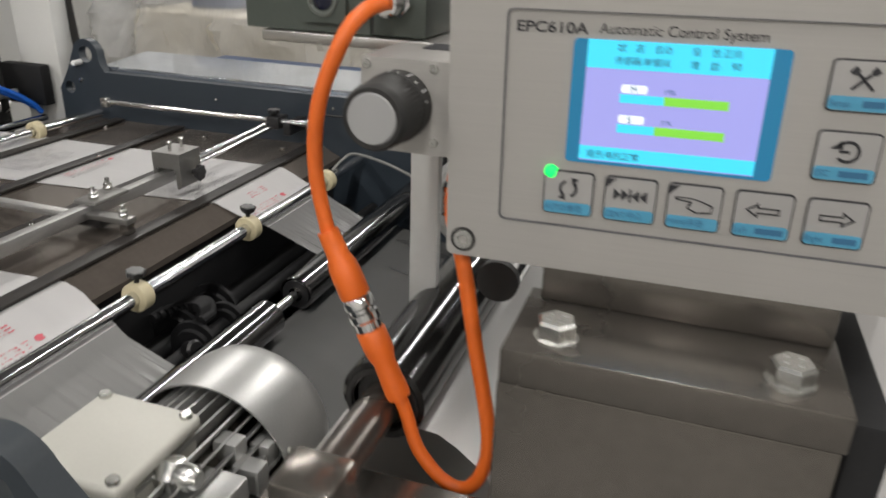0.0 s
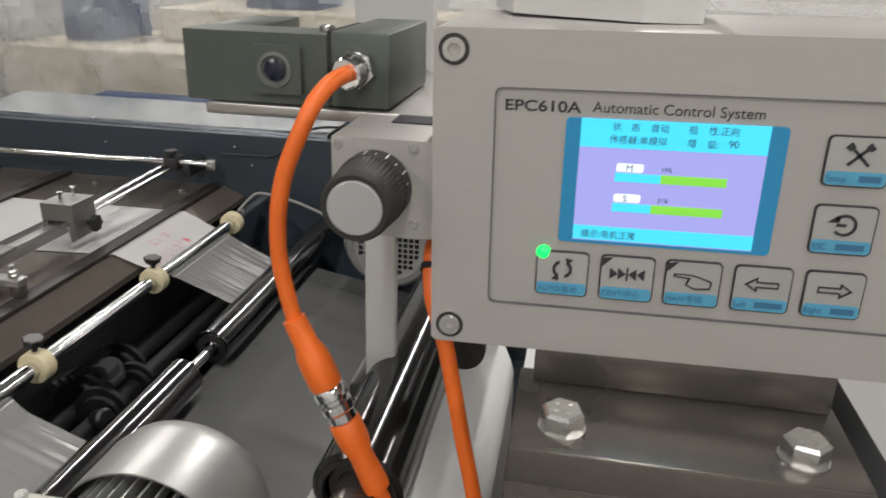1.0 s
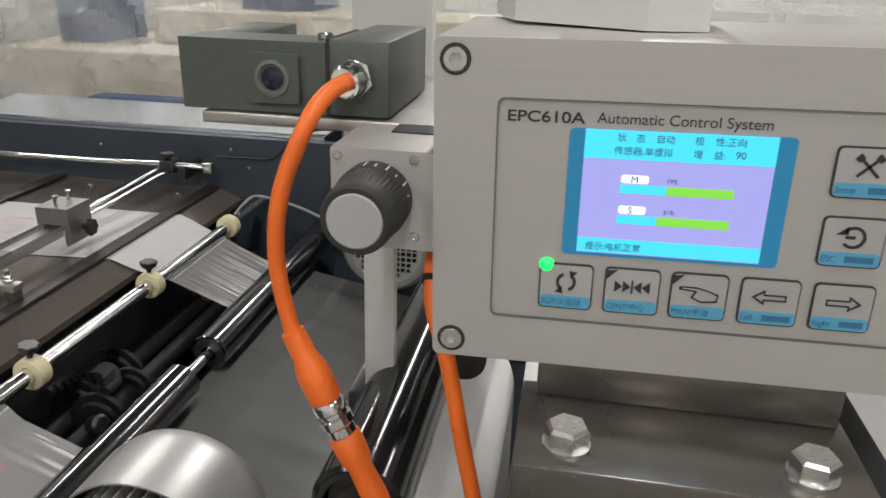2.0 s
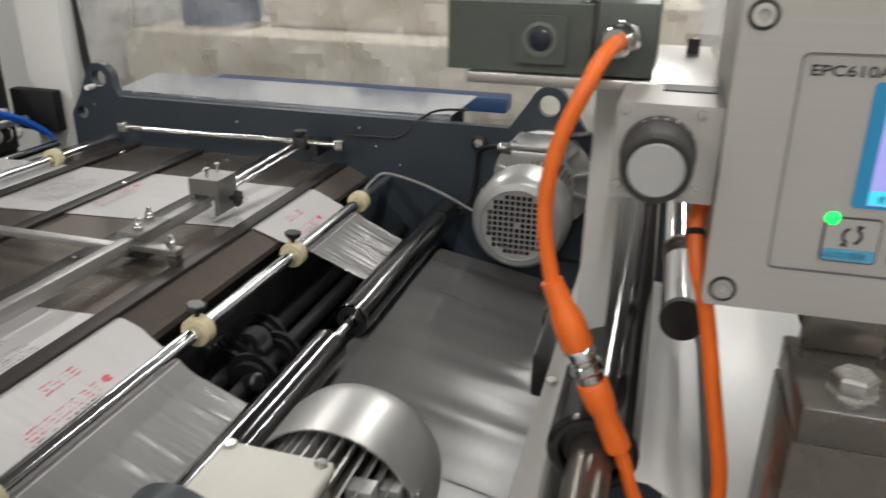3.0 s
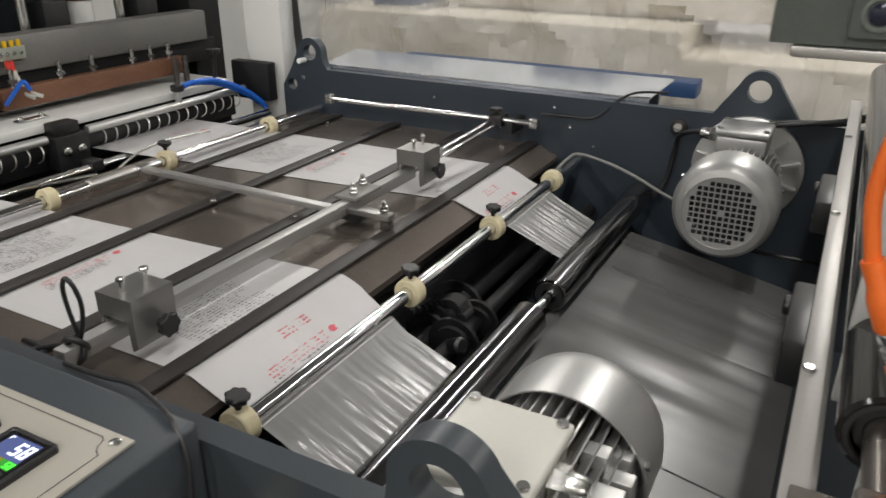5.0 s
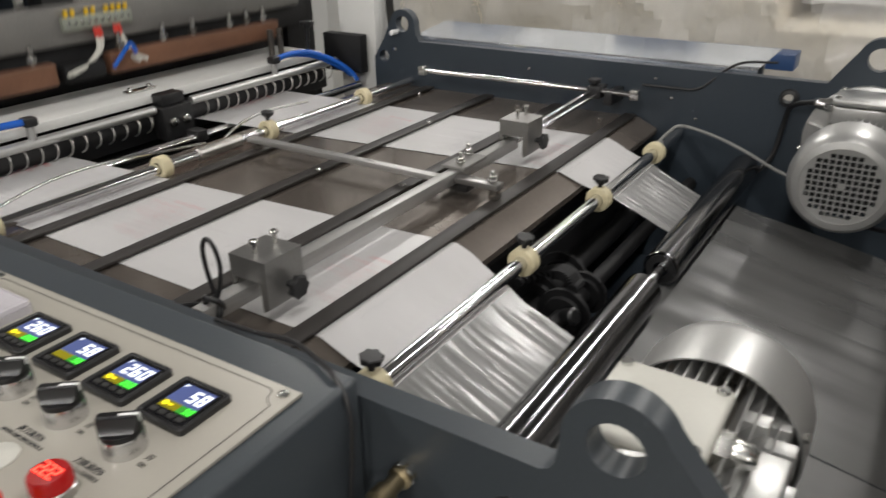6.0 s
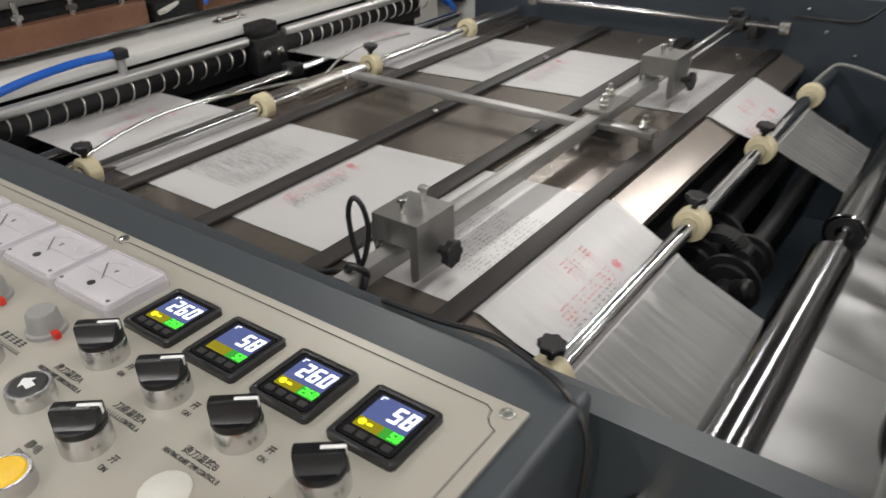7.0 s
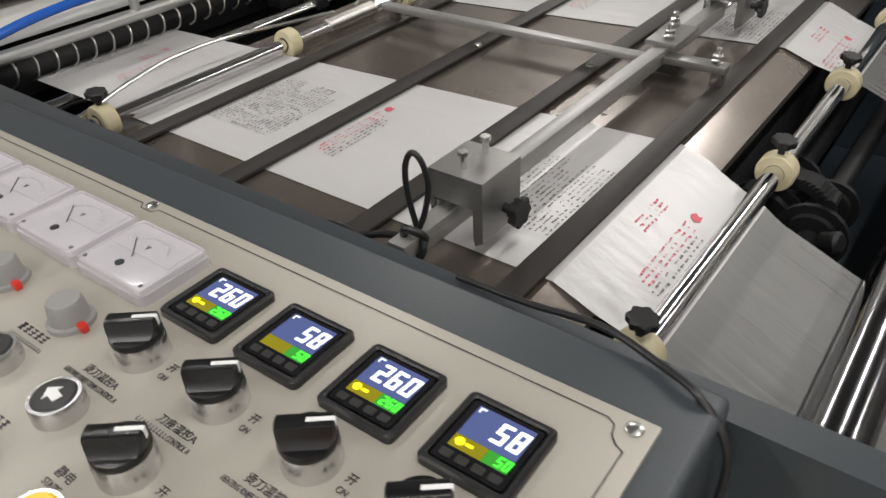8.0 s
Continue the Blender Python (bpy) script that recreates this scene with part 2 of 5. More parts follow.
BADGE = material("blue_key_band", (0.09, 0.36, 0.55), 0.4, 0, 200, 0.05, 0.0)
KEYGREY = material("grey_key", (0.42, 0.41, 0.40), 0.4, 0.2, 200, 0.03, 0.02)
WHITE_MARK = material("white_mark", (0.8, 0.8, 0.8), 0.5, 0, 200, 0.02, 0.0)
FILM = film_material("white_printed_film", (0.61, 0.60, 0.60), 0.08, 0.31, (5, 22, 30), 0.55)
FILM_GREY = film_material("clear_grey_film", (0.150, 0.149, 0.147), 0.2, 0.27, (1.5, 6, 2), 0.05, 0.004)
FILM_WHITE = film_material("bright_white_film", (0.88, 0.875, 0.865), 0.02, 0.34, (4, 14, 6), 0.3, 0.003)
# FILM again, darker: the dark below the drop is put into the colour.
FILM_DARKENED = film_material("creased_film_darkened", (0.25, 0.247, 0.243), 0.28, 0.26, (4, 22, 4), 0.12, 0.003)
FILM_DIMMED = film_material("creased_film_dimmed", (0.34, 0.337, 0.333), 0.22, 0.20, (4, 22, 4), 0.38, 0.003)
WRAP = film_material("crumpled_wrap_film", (0.80, 0.80, 0.80), 0.58, 0.12, (4, 2.5, 2.5), 1.0, 0.10)

# ---- hall ----
single("floor", box(-6, 8, -4, 9, -0.2, 0), CONCRETE, "grey concrete hall floor", "floor", kind="structure", smooth=False)
single("wall_north", box(-6, 8, 9, 9.2, 0, 5), WALL, "pale painted hall wall", "wall", kind="structure", smooth=False)
single("wall_south", box(-6, 8, -4.2, -4, 0, 5), WALL, "pale painted hall wall", "wall", kind="structure", smooth=False)
single("wall_west", box(-6.2, -6, -4.2, 9.2, 0, 5), WALL, "pale painted hall wall", "wall", kind="structure", smooth=False)
single("wall_east", box(8, 8.2, -4.2, 9.2, 0, 5), WALL, "pale painted hall wall", "wall", kind="structure", smooth=False)
single("ceiling", box(-6.2, 8.2, -4.2, 9.2, 5, 5.2), CEILING, "dark grey hall ceiling", "ceiling", kind="structure", smooth=False)
TUBE = glowing("tube_light", (1.0, 0.97, 0.92), 12.0)


def ceiling_light(x, y):
    t = thing("ceiling_light", (x, y, 3.9), "long white tube light hung under the ceiling", "lamp", "tube lights of the hall")
    part("housing", box(x - 0.08, x + 0.08, y - 1.2, y + 1.2, 3.93, 3.99, 0.01), WHITE_PAINT, t)
    part("tube", rod((x, y - 1.18, 3.9), (x, y + 1.18, 3.9), 0.018), TUBE, t, "glowing white tube")
    for dy in (-0.9, 0.9):
        part("hanger", rod((x, y + dy, 3.99), (x, y + dy, 5), 0.006, 8), STEEL, t)
    area_lamp("tube_lamp", pose(x, y, 3.87), 0.1, 2.3, 98 if y < 0 else 42 if y < 4 else 78)


for lx in (-1.9, 1.5, 4.7):
    for ly in (-2.0, 2.0, 7.0):
        ceiling_light(lx, ly)

# ---- side plates of the machine ----
def side_plate(name, y0, y1, top, lugx, lugz, hole_r, x0, x1, holes=()):
    ring = [(x0, 0.55), (x1, 0.55), (x1, top - 0.05), (x1 - 0.05, top), (lugx + 0.085, top)]
    ring += arc(lugx, lugz, hole_r * 1.88, 25, 188, 18)
    ring += [(lugx - 0.043, top + 0.012), (lugx - 0.047, top + 0.004), (lugx - 0.055, top), (x0, top)]
    return slab(ring, y0, y1, "y", [circle(lugx, lugz, hole_r), *holes])


frame_near = thing("machine_frame", (0.3, 2.35, 0.0), "dark navy painted steel side plate with lifting eye", "machine frame")
part("side_plate", side_plate("n", 2.337, 2.362, 1.018, 1.0190, 1.0590, 0.0215, -0.9, 1.32, [circle(0.945, 0.955, 0.024)]), NAVY_LIGHT, frame_near)
part("foot", box(-0.9, 1.32, 2.30, 2.40, 0.0, 0.55, 0.004), NAVY, frame_near)
frame_far = thing("machine_frame", (0.3, 3.64, 0.0), "dark navy painted steel side plate with lifting eyes", "machine frame")
ring = [(-0.183, 0.55), (1.40, 0.55), (1.40, 1.038), (1.14, 1.038), *arc(1.055, 1.092, 0.041, 20, 160, 14), (0.97, 1.038), (-0.030, 1.038), (-0.042, 1.055), *arc(-0.085, 1.078, 0.040, -10, 165, 16), (-0.150, 1.035), (-0.183, 0.985)]
part("side_plate", slab(ring, 3.63, 3.655, "y", [circle(1.055, 1.092, 0.023), circle(-0.085, 1.080, 0.021), circle(-0.150, 0.990, 0.016), circle(0.90, 1.0, 0.012)]), NAVY, frame_far)
for x, z in ((-0.118, 1.052), (-0.110, 1.012)):
    part("plate_screw", turned((x, 3.6300, z), (x, 3.62, z), [(0, 0.006), (0.003, 0.0055), (0.004, 0)], 14), ZINC, frame_far)
part("foot", box(-0.9, 1.4, 3.60, 3.69, 0.0, 0.55, 0.004), NAVY, frame_far)

# ---- deck ----
deck = thing("deck_table", (0.2, 3.0, 0.9), "brown satin steel deck with dark cross bars", "machine table")
prof = [(-0.14, 0.9175), (0.590, 0.9175), (0.636, 0.896), (0.636, 0.885), (-0.14, 0.885)]
part("deck_plate", slab(prof, 2.37, 3.628, "y"), BROWN_PLATE, deck, smooth=False)
for x in (0.008, 0.194, 0.389, 0.573):
    part("cross_bar", box(x - 0.014, x + 0.014, 2.375, 3.62, 0.9205, 0.9255, 0.0008), STRIP, deck)


# ---- the film ----
def sheet(rows, nu=1, thick=0.0):
    """A sheet between rows of points."""
    bm = bmesh.new()
    vs = [[bm.verts.new(p) for p in r] for r in rows]
    for a, b in zip(vs, vs[1:]):
        for k in range(len(a) - 1):
            bm.faces.new((a[k], a[k + 1], b[k + 1], b[k]))
    return bm


FILM_PATH = [(1.226, 0.7400), (0.866, 0.8185), (0.845, 0.8155), (0.700, 0.8835), (0.672, 0.8905), (0.640, 0.9000), (0.594, 0.9190), (-0.320, 0.9190)]


def span(path, near, far, ripple, seed):
    rows = []
    for (xa, za), (xb, zb) in zip(path, path[1:]):
        n = max(2, int(abs(xb - xa) / 0.012))
        rows += [(xa + (xb - xa) * k / n, za + (zb - za) * k / n) for k in range(n)]
    rows.append(path[-1])
    grid = []
    for k, (x, z) in enumerate(rows):
        ya, yb = near(x), far(x)
        fade = min(1.0, k / 4, (len(rows) - 1 - k) / 4)
        grid.append([(x, ya + (yb - ya) * j / 80, z + ripple * fade * (noise.noise((x * 5 + j * 0.06, j * 0.42, seed)) + 0.5 * noise.noise((x * 9, j * 0.9, seed + 4)))) for j in range(81)])
    return sheet(grid)


def lane(near, far, label, seed, drop, sway):
    t = thing("plastic_film", (0.3, near(0.3), 0.919), label, "film", "film lanes")
    part("deck_span", span(FILM_PATH[6:], near, far, 0.0003, seed), FILM, t)
    part("edge_span", span(FILM_PATH[3:7], near, far, 0.0006, seed + 1), FILM, t)
    # Same film as the deck span; its greyness imitates the dark underneath.
    part("drop_span", span(FILM_PATH[2:4], near, far, sway, seed + 2), drop, t, "creased translucent film, greyed in its colour for the dark below")
    return t


def near_a(x): return 2.505
def near_b(x): return 2.781 + 0.06 * x - 0.40 * max(0.0, min(0.10, x - 0.62))
def far_a(x): return 3.125 + 0.10 * x
def far_b(x): return 3.415 + 0.03 * x - 0.25 * max(0.0, min(0.10, x - 0.62))


lane(near_a, near_b, "white printed plastic film running over the deck beside the console", 1.0, FILM_DIMMED, 0.0035)
lane(far_a, far_b, "white printed plastic film running over the deck beside the far plate", 11.0, FILM_DARKENED, 0.0018)
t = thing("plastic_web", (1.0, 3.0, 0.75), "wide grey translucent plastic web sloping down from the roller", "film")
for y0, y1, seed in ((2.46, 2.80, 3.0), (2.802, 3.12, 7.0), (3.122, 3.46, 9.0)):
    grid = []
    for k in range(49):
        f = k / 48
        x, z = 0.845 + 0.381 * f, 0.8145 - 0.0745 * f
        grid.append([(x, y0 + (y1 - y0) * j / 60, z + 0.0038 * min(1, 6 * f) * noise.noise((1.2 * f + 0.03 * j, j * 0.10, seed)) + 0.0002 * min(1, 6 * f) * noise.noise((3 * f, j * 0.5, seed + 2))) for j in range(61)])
    part("web_panel", sheet(grid), FILM_DARKENED if y0 < 2.5 else FILM_GREY, t)

# ---- rods with collars ----
def star_knob(parent, c, axis, r, h, label="black star knob"):
    c, axis = Vector(c), Vector(axis).normalized()
    side = axis.orthogonal().normalized()
    up = axis.cross(side)
    bm = bmesh.new()
    rings = []
    for d, s in ((0, 0.55), (h * 0.35, 0.6), (h * 0.4, 0.95), (h * 0.9, 1.0), (h, 0.88)):
        rings.append([bm.verts.new(c + axis * d + (side * math.cos(a) + up * math.sin(a)) * r * s * (1 + (0.09 * math.cos(7 * a) if s > 0.7 else 0))) for a in (2 * math.pi * k / 42 for k in range(42))])
    for a, b in zip(rings, rings[1:]):
        for k in range(42):
            bm.faces.new((a[k], b[k], b[(k + 1) % 42], a[(k + 1) % 42]))
    bm.faces.new(rings[0])
    bm.faces.new(rings[-1])
    return part("knob", bm, BLACK, parent, label)


def collar(x, y, z, knob, group):
    t = thing("collar", (x, y, z), "cream nylon collar with a black knob on the chrome rod" if knob else "cream nylon collar on the chrome rod", "collar", group)
    part("ring", turned((x, y - 0.011, z), (x, y + 0.011, z), [(0, 0.0115), (0, 0.021), (0.002, 0.0225), (0.020, 0.0225), (0.022, 0.021), (0.022, 0.0115), (0, 0.0115)], 32), CREAM, t)
    if knob:
        part("stem", rod((x, y, z + 0.02), (x, y, z + 0.032), 0.004, 12), BLACK, t)
        star_knob(t, (x, y, z + 0.029), (0.1, 0, 1), 0.0135, 0.013)
    return t


g = thing("guide_rod", (0.69, 2.4, 0.898), "polished chrome guide rod across the machine", "rod")
part("shaft", rod((0.69, 2.38, 0.898), (0.69, 3.62, 0.898), 0.0112), CHROME, g)
for y, k in ((2.482, True), (2.852, True), (3.146, True), (3.447, False)):
    collar(0.69, y, 0.898, k, "collars of the front rod")
g = thing("guide_rod", (-0.052, 2.4, 0.934), "polished chrome guide rod across the machine", "rod")
part("shaft", rod((-0.052, 2.38, 0.934), (-0.052, 3.62, 0.934), 0.0095), CHROME, g)
part("sleeve", rod((-0.052, 2.875, 0.934), (-0.052, 2.99, 0.934), 0.0125), STEEL, g)
for y, k in ((2.462, True), (2.79, False), (3.074, True), (3.407, False)):
    collar(-0.052, y, 0.934, k, "collars of the back rod")

# ---- split roller ----
for y0, y1 in ((2.385, 2.949), (3.035, 3.60)):
    t = thing("roller", (0.845, y0, 0.846), "dark polished steel roller", "roller", "halves of the split roller")
    part("barrel", rod((0.845, y0, 0.846), (0.845, y1, 0.846), 0.0295, 40, 0.002), DARK_CHROME, t)
    ye = y1 if y0 < 2.6 else y0
    part("end_ring", turned((0.845, ye - 0.002, 0.846), (0.845, ye + 0.002, 0.846), [(0, 0.012), (0, 0.024), (0.004, 0.024), (0.004, 0.012)], 28), BLACK, t)
t = thing("roller_shaft", (0.845, 2.99, 0.846), "bright steel shaft between the roller halves", "shaft")
part("shaft", rod((0.845, 2.37, 0.846), (0.845, 3.63, 0.846), 0.008), CHROME, t)


# ---- motors ----
def motor(x, y0, y1, z, out, R, label, rim=0.092):
    """A flanged motor on a side plate at y0; its fan cover ends at y1. out: +1 or -1 along y."""
    t = thing("motor", (x, y0, z), label, "motor", "motors on the side plates")
    L = abs(y1 - y0)
    ax = (0, out, 0)
    p0 = Vector((x, y0, z))

    def along(d):
        return (x, y0 + out * d, z)
    part("flange", turned(along(0), along(1), [(0, 0), (0, rim), (0.014, rim), (0.016, rim - 0.004), (0.02, 0.070), (0.05, 0.066), (0.05, 0)], 40), ALU, t)
    part("body", turned(along(0.04), along(1), [(0, 0), (0, 0.056), (L - 0.09, 0.056), (L - 0.09, 0)], 36), BLACKENED, t, "darker body between the fins")
    for k in range(40):
        a = 2 * math.pi * k / 40
        bm = box(-0.0010, 0.0010, 0.05, L - 0.060, 0.054, 0.075)
        bmesh.ops.rotate(bm, verts=bm.verts, cent=(0, 0, 0), matrix=Matrix.Rotation(a - math.pi / 2, 3, "Y"))
        for v in bm.verts:
            v.co = Vector((v.co.x + x, y0 + out * v.co.y, v.co.z + z))
        part("fin", bm, ALU, t, smooth=False)
    for k in range(12 if rim > 0.1 else 0):
        a = 2 * math.pi * (k + 0.5) / 12
        bm = box(-0.0025, 0.0025, 0.014, 0.030, 0.062, rim - 0.006)
        bmesh.ops.rotate(bm, verts=bm.verts, cent=(0, 0, 0), matrix=Matrix.Rotation(a, 3, "Y"))
        for v in bm.verts:
            v.co = Vector((v.co.x + x, y0 + out * v.co.y, v.co.z + z))
        part("flange_rib", bm, ALU, t, smooth=False)
    c = part("fan_cover", turned(along(L - 0.098), along(1), [(0, R - 0.002), (0, R), (0.065, R), (0.083, R - 0.004), (0.093, R - 0.012), (0.096, 0.068), (0.092, 0.067), (0.081, R - 0.012), (0.053, R - 0.002), (0, R - 0.002)], 56), ALU, t, "smooth silver fan cover")
    hole = [round_rect(u - 0.0041, u + 0.0041, w - 0.0041, w + 0.0041, 0.0008, 1) for u in [0.0105 * i for i in range(-5, 6)] for w in [0.0105 * j for j in range(-5, 6)] if u * u + w * w < 0.060 ** 2 and u * u + w * w > 0.006 ** 2]
    bm = slab(circle(0, 0, 0.070, 40), 0, 0.002, "y", hole)
    for v in bm.verts:
        v.co = Vector((v.co.x + x, y0 + out * (L - 0.006 + v.co.y), v.co.z + z))
    part("grille", bm, ALU, c, "square-holed grille", smooth=False)
    part("fan", turned(along(L - 0.05), along(1), [(0, 0), (0, 0.06), (0.02, 0.06), (0.02, 0)], 24), BLACK, c)
    for a in (20, 160, 270):
        q = Vector((x + R * math.cos(radians(a)), y0 + out * (L - 0.09), z + R * math.sin(radians(a))))
        part("screw", rod(q, q + Vector((math.cos(radians(a)), 0, math.sin(radians(a)))) * 0.005, 0.0045, 12), ZINC, c)
    return t


def terminal_box(t, x0, x1, y0, y1, z0, z1, mat, gland):
    b = part("terminal_box", box(x0 + 0.004, x1 - 0.004, y0 + 0.004, y1 - 0.004, z0, z1 - 0.016, 0.004), mat, t)
    part("lid", box(x0, x1, y0, y1, z1 - 0.014, z1, 0.005, 3), mat, b)
    for sx in (x0 + 0.009, x1 - 0.009):
        for sy in (y0 + 0.009, y1 - 0.009):
            part("screw", rod((sx, sy, z1 - 0.004), (sx, sy, z1 + 0.004), 0.0055, 14), ZINC, b)
    gx, gy, gz, sx = gland
    q = Vector((gx, gy, gz))
    ax = Vector((sx, 0, 0))
    bm = hexagon(q, ax, 0.015, 0.016)
    turned(q + ax * 0.016, q + ax * 0.05, [(0, 0), (0, 0.012), (0.012, 0.011), (0.018, 0.007), (0.018, 0)], 20, bm)
    part("cable_gland", bm, ZINC, b)


m1 = motor(1.040, 2.364, 2.632, 0.940, 1, 0.084, "silver electric motor with cooling fins on the side plate")
terminal_box(m1, 0.966, 1.066, 2.392, 2.496, 0.985, 1.0275, IVORY, (1.062, 2.447, 1.004, 1))
for x, y, z, h in ((1.083, 2.506, 0.988, 0.012), (1.106, 2.500, 0.972, 0.013), (1.100, 2.532, 0.972, 0.010), (1.112, 2.465, 0.958, 0.014)):
    part("casting_lug", box(x - h, x + h, y - 0.009, y + 0.009, z - 0.014, z + 0.012, 0.002), ALU, m1)
part("mounting_pad", box(1.066, 1.118, 2.400, 2.480, 0.940, 0.990, 0.003), ALU, m1)
m2 = motor(1.055, 3.628, 3.318, 0.932, -1, 0.092, "silver electric motor with square-holed fan grille on the far plate", 0.111)
terminal_box(m2, 0.998, 1.100, 3.50, 3.60, 0.99, 1.040, ALU, (0.998, 3.55, 1.015, -1))

# ---- electronic edge guide: box, sensor, knob ----
def face(x, z, y, size=1.0):
    """A pose on an upright face that looks to -y."""
    return pose(x, y, z, 90, 0, 0)


epc = thing("edge_control_box", (1.41, 2.45, 1.26), "grey brushed web guide control box with colour screen", "control unit")
EF = 2.385
epc.rotation_euler.y = radians(-1.0)
epc.location += Vector((0.0011, 0, 0.0006))
part("housing", box(1.311, 1.537, EF + 0.003, 2.50, 1.262, 1.401, 0.002), BRUSHED, epc)
LF = EF + 0.0014
part("front_frame", slab(round_rect(1.311, 1.537, 1.262, 1.401, 0.003), EF, EF + 0.0032, "y", [round_rect(1.3368, 1.5112, 1.2838, 1.3782, 0.0028)]), BRUSHED, epc)
for x in (1.3195, 1.5285):
    for z in (1.2705, 1.3925):
        c = part("corner_screw", turned((x, EF + 0.001, z), (x, EF - 0.01, z), [(0, 0.0052), (0.0012, 0.0052), (0.0022, 0.0046), (0.0022, 0.0024), (0.0004, 0.0022), (0.0004, 0)], 20), ZINC, epc, "socket head screw")
        part("recess", turned((x, EF + 0.001, z), (x, EF - 0.01, z), [(0, 0.0063), (0.0013, 0.0063), (0.0013, 0.0053), (0, 0.0053)], 24), RUBBER, c)
# sunk label on the front
inner = round_rect(1.3369, 1.5111, 1.2839, 1.3781, 0.0027)
part("label_face", slab(inner, LF, EF + 0.0031, "y"), BRUSHED, epc)
part("label_groove", slab(round_rect(1.3365, 1.5115, 1.2835, 1.3785, 0.003), EF - 0.0003, EF + 0.0012, "y", [round_rect(1.3370, 1.5110, 1.2840, 1.3780, 0.0027)]), INK_GREY, epc, smooth=False)
SCREEN_RIM = glowing("screen_rim", (0.02, 0.22, 0.42), 0.55)
SCREEN_BACK = glowing("screen_lilac", (0.36, 0.36, 0.80), 0.85)
SCREEN_CYAN = glowing("screen_cyan", (0.06, 0.66, 0.88), 0.95)
SCREEN_GREEN = glowing("screen_green", (0.22, 0.66, 0.06), 0.9)
SCREEN_WHITE = glowing("screen_white", (0.85, 0.9, 0.95), 0.95)
SCREEN_INK = material("screen_dark_ink", (0.04, 0.16, 0.30), 0.4, 0, 100, 0.05, 0)
rim = part("screen", slab(round_rect(1.3655, 1.4505, 1.3145, 1.3675, 0.002), LF - 0.0006, LF, "y"), SCREEN_RIM, epc, "lit colour screen with cyan bars")
S1 = LF - 0.0009
part("picture", box(1.3715, 1.4435, S1, LF - 0.0006, 1.3160, 1.3675), SCREEN_BACK, rim, smooth=False)
S2 = S1 - 0.0003
part("title_band", box(1.3715, 1.4435, S2, S1, 1.3560, 1.3675), SCREEN_CYAN, rim, smooth=False)
part("status_band", box(1.3715, 1.4435, S2, S1, 1.3165, 1.3225), SCREEN_CYAN, rim, smooth=False)
for z, mid, letter in ((1.3440, 1.4045, "M"), (1.3312, 1.4020, "S")):
    part("cyan_bar", box(1.3865, mid, S2, S1, z - 0.0018, z + 0.0018), SCREEN_CYAN, rim, smooth=False)
    part("green_bar", box(mid, 1.4300, S2, S1, z - 0.0018, z + 0.0018), SCREEN_GREEN, rim, smooth=False)
    part("badge", slab(round_rect(1.3868, 1.3975, z + 0.0024, z + 0.0058, 0.001), S2, S1, "y"), SCREEN_WHITE, rim)
    words(letter, 0.0038, face(1.3905, z + 0.0028, S2 - 0.0002), SCREEN_INK, rim)
    words("19%" if letter == "M" else "31%", 0.0026, face(1.4042, z + 0.0031, S1 - 0.0002), SCREEN_INK, rim)
for text, x, z, size in (("传感器:单模拟", 1.3830, 1.3582, 0.0036), ("增", 1.4130, 1.3582, 0.0036), ("益:", 1.4205, 1.3582, 0.0036), ("90", 1.4285, 1.3585, 0.0040), ("状", 1.3838, 1.3634, 0.0036), ("态", 1.3910, 1.3634, 0.0036), ("自动", 1.3985, 1.3634, 0.0036), ("极", 1.4130, 1.3634, 0.0036), ("性:正向", 1.4205, 1.3634, 0.0036), ("提示:电机正常", 1.3748, 1.3178, 0.0036)):
    words(text, size, face(x, z, S2 - 0.0002), SCREEN_INK, rim)
words("Automatic Control System", 0.0060, face(1.3755, 1.3698, LF - 0.0002), INK, epc)
words("EPC610A", 0.0062, face(1.3403, 1.3692, LF - 0.0002), INK, epc, bold=0.00010, wide=1.27)


